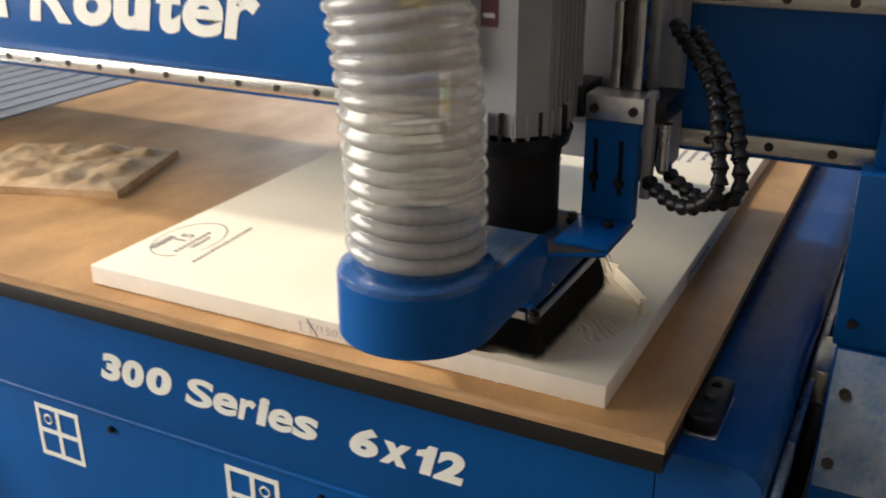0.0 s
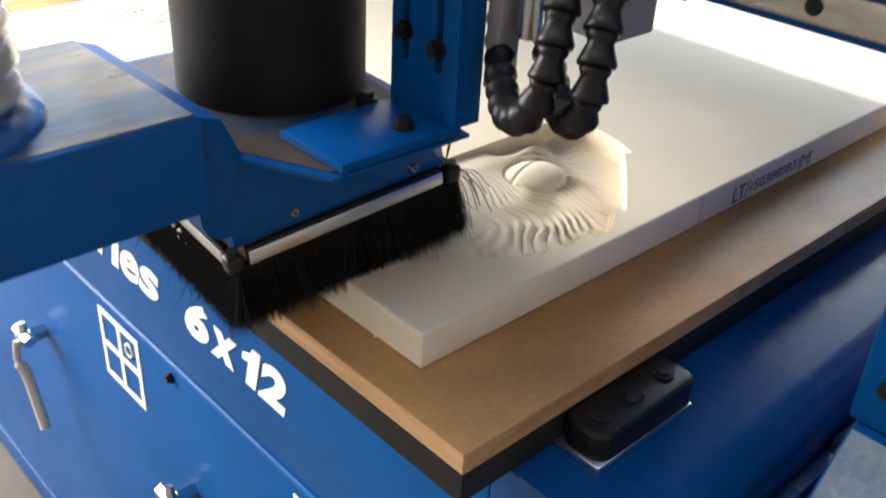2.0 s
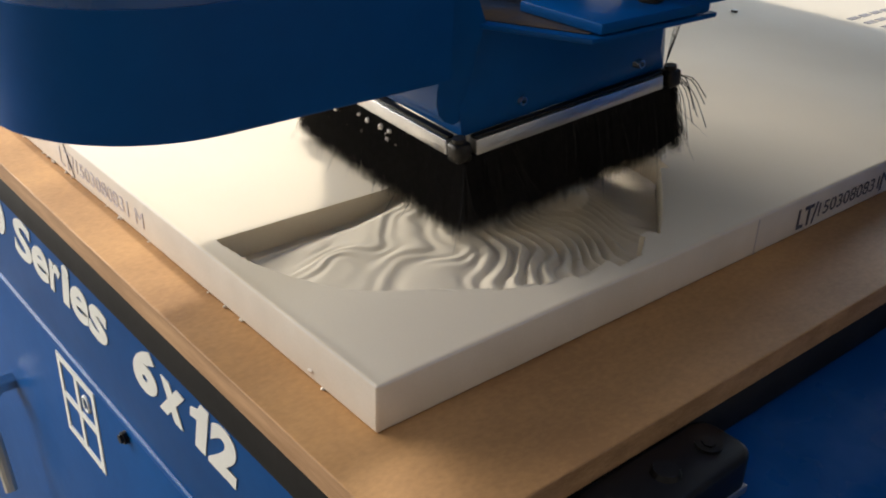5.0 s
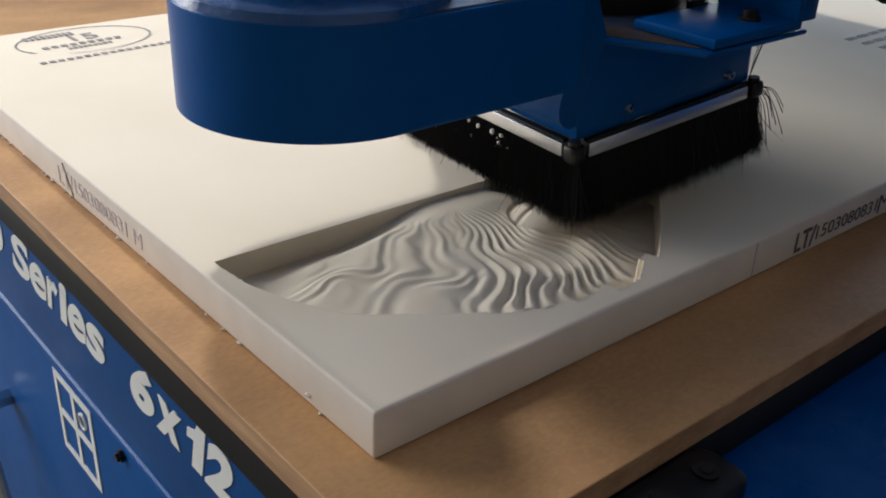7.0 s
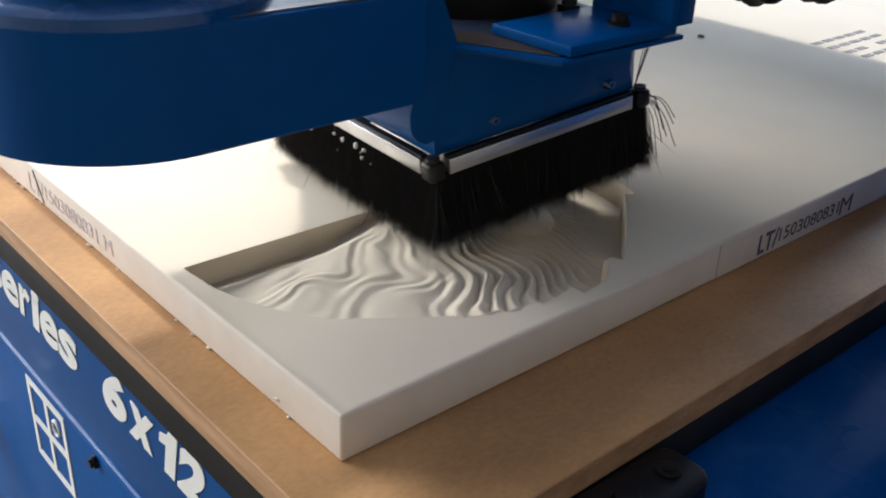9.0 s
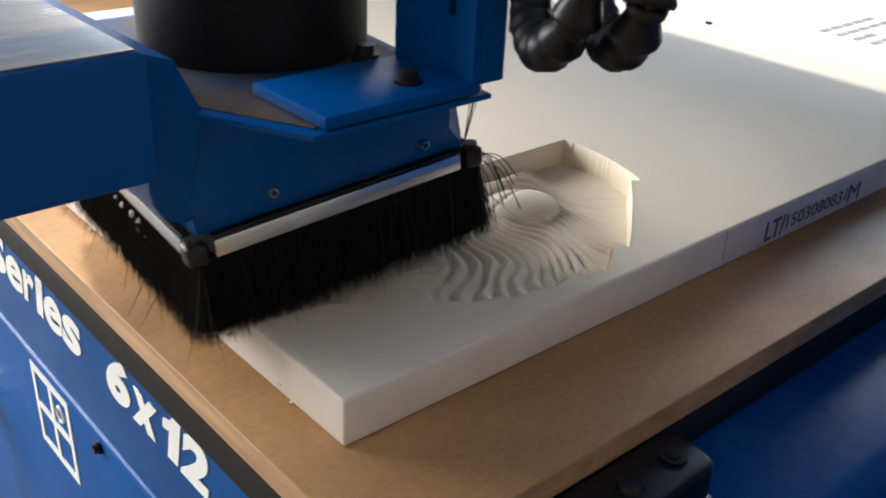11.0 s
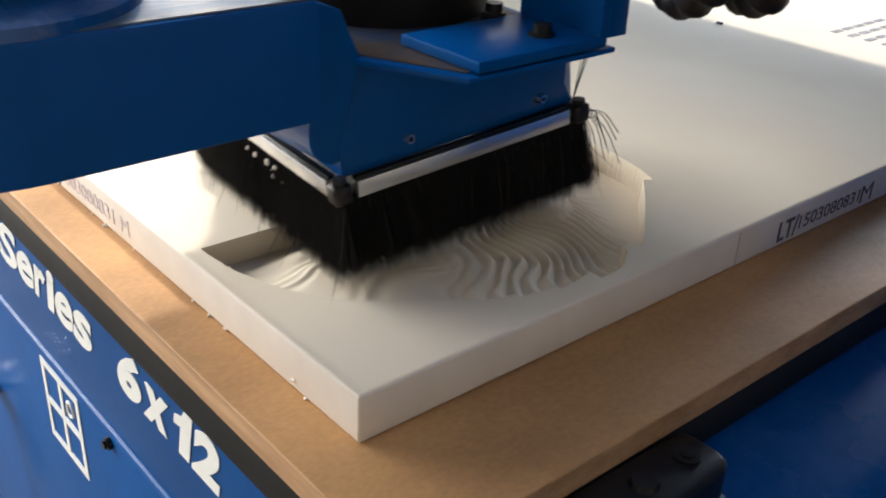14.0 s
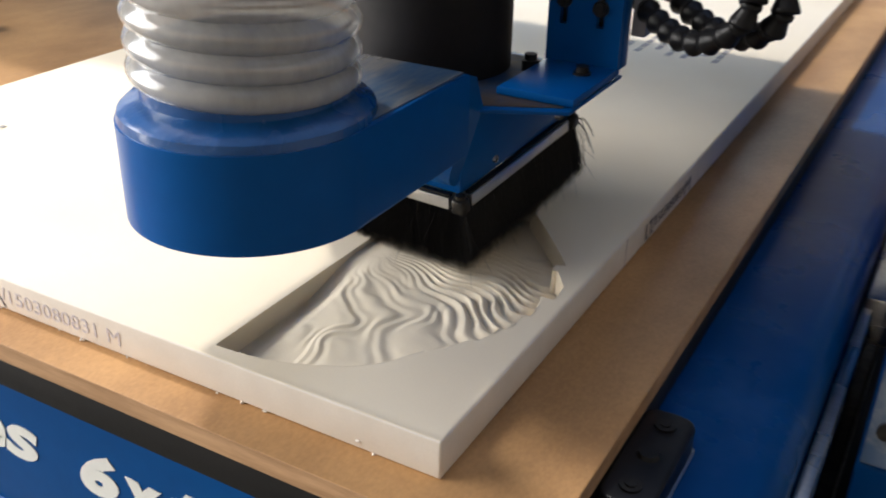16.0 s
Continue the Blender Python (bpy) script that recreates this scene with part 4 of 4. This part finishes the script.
rings = [[bm.verts.new((r * math.cos(2 * math.pi * k / 14), r * math.sin(2 * math.pi * k / 14), z)) for k in range(14)] for r, z in prof]
for a, b in zip(rings, rings[1:]):
    for k in range(14):
        bm.faces.new((a[k], a[(k + 1) % 14], b[(k + 1) % 14], b[k]))
bm.faces.new(rings[0][::-1])
bm.faces.new(rings[-1])
LINK = bpy.data.meshes.new("link")
bmesh.ops.recalc_face_normals(bm, faces=bm.faces)
bm.to_mesh(LINK)
bm.free()
LINK.materials.append(BLACK)
for p in LINK.polygons:
    p.use_smooth = True

loops = (((-0.055, 0.185, 0.262), (-0.058, 0.180, 0.215), (-0.040, 0.172, 0.176), (0.002, 0.165, 0.160), (0.032, 0.163, 0.182), (0.030, 0.172, 0.225), (0.012, 0.192, 0.285), (-0.03, 0.22, 0.34)),
         ((-0.068, 0.150, 0.258), (-0.070, 0.145, 0.21), (-0.052, 0.135, 0.170), (-0.012, 0.128, 0.156), (0.018, 0.136, 0.185), (0.014, 0.150, 0.235), (-0.004, 0.178, 0.295), (-0.05, 0.21, 0.345)))
loops = [[(-0.034 + (x + 0.06) * 1.45, y - 0.012 - 1.10 * (x + 0.06), z + 0.025) for x, y, z in pts] for pts in loops]
for pts in loops:
    air_hose(curve_points(pts, 80), 0.0098)
part("hose_union", boxed(-0.052, 0.000, 0.108, 0.190, 0.262, 0.290, 0.003), BLACK, head)

# clear ribbed suction hose rising from the collar
bm = bmesh.new()
top = curve_points([(DX, DY, 0.186), (DX, DY, 0.27), (DX - 0.006, DY - 0.001, 0.37), (DX - 0.026, DY + 0.004, 0.48), (DX - 0.06, DY + 0.012, 0.60), (DX - 0.11, DY + 0.03, 0.74)], 40)
L = [0.0]
for a, b in zip(top, top[1:]):
    L.append(L[-1] + (b - a).length)


def along_hose(s):
    for i in range(len(top) - 1):
        if L[i + 1] >= s:
            f = (s - L[i]) / (L[i + 1] - L[i])
            return top[i].lerp(top[i + 1], f), (top[i + 1] - top[i]).normalized()
    return top[-1], (top[-1] - top[-2]).normalized()


PITCH, NSEG = 0.0172, 48
turns = int(L[-1] / PITCH)
steps = 8
prev = None
wire = []
for k in range(turns * steps):
    ring = []
    for i in range(NSEG):
        s = min(L[-1] - 1e-4, max(0.0, L[-1] * k / (turns * steps) + PITCH * (i / NSEG - 0.5)))
        c, d = along_hose(s)
        e1 = d.cross(Vector((0, 1, 0))).normalized()
        e2 = e1.cross(d)
        f = (L[-1] * k / (turns * steps) / PITCH) % 1.0
        r = 0.0655 + 0.0065 * abs(math.sin(math.pi * f)) ** 0.7
        a = 2 * math.pi * i / NSEG
        ring.append(bm.verts.new(c + r * (math.cos(a) * e1 + math.sin(a) * e2)))
    if prev:
        for i in range(NSEG - 1):
            bm.faces.new((prev[i], prev[i + 1], ring[i + 1], ring[i]))
    else:
        history = []
    history.append(ring)
    prev = ring
# join the seam: the last column of a turn meets the first column of the next
for k in range(1, turns * steps - steps):
    a, b = history[k], history[k - 1]
    c, d = history[k + steps], history[k + steps - 1]
    bm.faces.new((b[NSEG - 1], a[NSEG - 1], c[0], d[0]))
hose = part("suction_hose", bm, HOSE, head, "clear ribbed suction hose")
bm = bmesh.new()
pts = []
for k in range(int(turns * 20)):
    c, d = along_hose(min(L[-1] - 1e-4, PITCH * k / 20))
    e1 = d.cross(Vector((0, 1, 0))).normalized()
    e2 = e1.cross(d)
    a = 2 * math.pi * k / 20
    pts.append(c + 0.0665 * (math.cos(a) * e1 + math.sin(a) * e2))
sweep(bm, pts, 0.0011, 5)
part("spiral_wire", bm, HOSE_WIRE, hose, "coppery spiral wire in the hose")
# hose clamp with its screw
bm = cyl(bmesh.new(), (DX - 0.072, DY + 0.030, 0.236), (DX - 0.096, DY + 0.036, 0.236), 0.005, n=12)
cyl(bm, (DX - 0.084, DY + 0.022, 0.236), (DX - 0.084, DY + 0.046, 0.236), 0.008, n=6)
part("clamp_screw", bm, STEEL, hose, "steel hose clamp screw")

# ---- gantry ----
gantry = thing("gantry", "blue gantry beam with steel rails and white lettering", "gantry")
GY = 0.300
part("beam", boxed(-1.90, 0.50, GY, GY + 0.45, 0.182, 0.435, 0.004), BLUE, gantry, "long blue gantry beam")
for z in (0.205, 0.395):
    bm = boxed(-1.88, 0.48, GY - 0.016, GY + 0.001, z - 0.0125, z + 0.0125, 0.0025)
    rail = part("linear_rail", bm, STEEL, gantry, "bright steel linear rail")
    x = 0.411
    while x > -1.85:
        bm = cyl(bmesh.new(), (x, GY - 0.0175, z), (x, GY - 0.014, z), 0.0062, n=16)
        part("rail_bolt", bm, BOLT, rail)
        x -= 0.079
LEAN = 0.22
vinyl_word((("R", -1.268, -1.160, 1), ("o", -1.158, -1.064, 0), ("u", -1.060, -0.974, 0), ("t", -0.962, -0.905, 1), ("e", -0.902, -0.813, 0), ("r", -0.808, -0.740, 0)),
           gantry, GY - 0.0010, 0.2755, 0.098, 0.071, 0.055, "white vinyl word Router")
part("lettering_bar", boxed(-1.352, -1.327, GY - 0.002, GY - 0.0002, 0.2755, 0.37), WHITE, gantry, smooth=False)
# end leg with a stepped cover on the side of the beam
bm = bmesh.new()
box(bm, 0.212, 0.50, 0.232, 0.62, -0.035, 0.20, 0.004)
leg = part("end_leg", bm, BLUE, gantry, "blue gantry end leg")
part("upper_leg", boxed(0.225, 0.50, 0.262, 0.60, 0.2, 0.44, 0.004), BLUE, gantry)
bm = bmesh.new()
side = [(0.226, -0.036), (0.105, -0.175), (0.105, -0.46), (0.60, -0.46), (0.60, -0.036)]
a = [bm.verts.new((0.218, y, z)) for y, z in side]
b = [bm.verts.new((0.50, y, z)) for y, z in side]
bm.faces.new(a)
bm.faces.new(b[::-1])
for i in range(5):
    j = (i + 1) % 5
    bm.faces.new((a[i], b[i], b[j], a[j]))
bmesh.ops.bevel(bm, geom=list(bm.edges), offset=0.003, segments=2, affect='EDGES', profile=0.5)
cover = part("drive_cover", bm, BLUE, gantry, "sloped blue drive cover")
# thin plate added on the slope; its pale dusty colour holds the sky's glare
bm = boxed(0.221, 0.497, -0.090, 0.090, 0.0, 0.003, 0.0008)
lid = part("cover_glare", bm, DUSTY_GLARE, cover, "dusty slope of the drive cover with pale sky glare in its colour")
lid.matrix_basis = pose(0, 0.1655, -0.1040, 48.96, 0, 0)
for x, y, z in ((0.24, 0.190, -0.080), (0.235, 0.130, -0.149)):
    part("cover_bolt", cyl(bmesh.new(), (x, y, z), (x, y - 0.012, z + 0.006), 0.0075, n=16), BOLT, cover)
part("leg_bolt", cyl(bmesh.new(), (0.232, 0.233, 0.0), (0.232, 0.227, 0.0), 0.006, n=16), BOLT, leg)
bm = boxed(0.290, 0.34, 0.2300, 0.2325, 0.055, 0.15)
part("data_plate", bm, GREY_PLATE, leg, "white data plate", smooth=False)
part("bearing_block", boxed(0.186, 0.216, 0.30, 0.42, -0.165, -0.112, 0.003), STEEL, gantry, "steel bearing block")
part("drive_motor", cyl(bmesh.new(), (0.30, 0.33, -0.47), (0.30, 0.33, -0.60), 0.045, n=32), BLACK, gantry)
bm = boxed(-1.98, -1.90, 0.232, 0.62, -0.30, 0.44, 0.004)
part("far_leg", bm, BLUE, gantry)


# ---- movement ----
TRAVEL = [
    (0.0, 0.0635, 0.0030), (0.5, 0.0341, -0.0039), (1.0, -0.0059, -0.0079), (1.5, -0.0269, -0.0111), (2.0, -0.0380, -0.0157), (2.5, 0.0, -0.0079),
    (3.0, 0.0393, -0.0066), (3.5, 0.0668, -0.0013), (4.0, 0.1055, 0.0046), (5.2, 0.1930, 0.0060), (6.5, 0.2718, -0.0033), (7.0, 0.2843, -0.0033),
    (7.5, 0.2587, 0.0007), (8.0, 0.2319, 0.0092), (8.5, 0.2096, 0.0066), (9.0, 0.1854, 0.0111), (9.5, 0.1356, 0.0085), (10.0, 0.0969, 0.0020),
    (11.0, 0.0180, -0.0060), (11.8, -0.0380, -0.0130), (12.2, -0.0370, -0.0120), (12.5, -0.0210, -0.0092), (13.0, 0.0210, -0.0059), (13.5, 0.0511, -0.0026),
    (14.0, 0.1009, 0.0052), (14.5, 0.1539, 0.0092), (15.0, 0.2044, 0.0079), (15.5, 0.2234, 0.0079), (16.0, 0.2476, -0.0007),
]


def motions():
    walk(head, [(t, pose(0, y, z)) for t, y, z in TRAVEL])
    walk(gantry, [(t, pose(0, y, 0)) for t, y, z in TRAVEL])


motions()
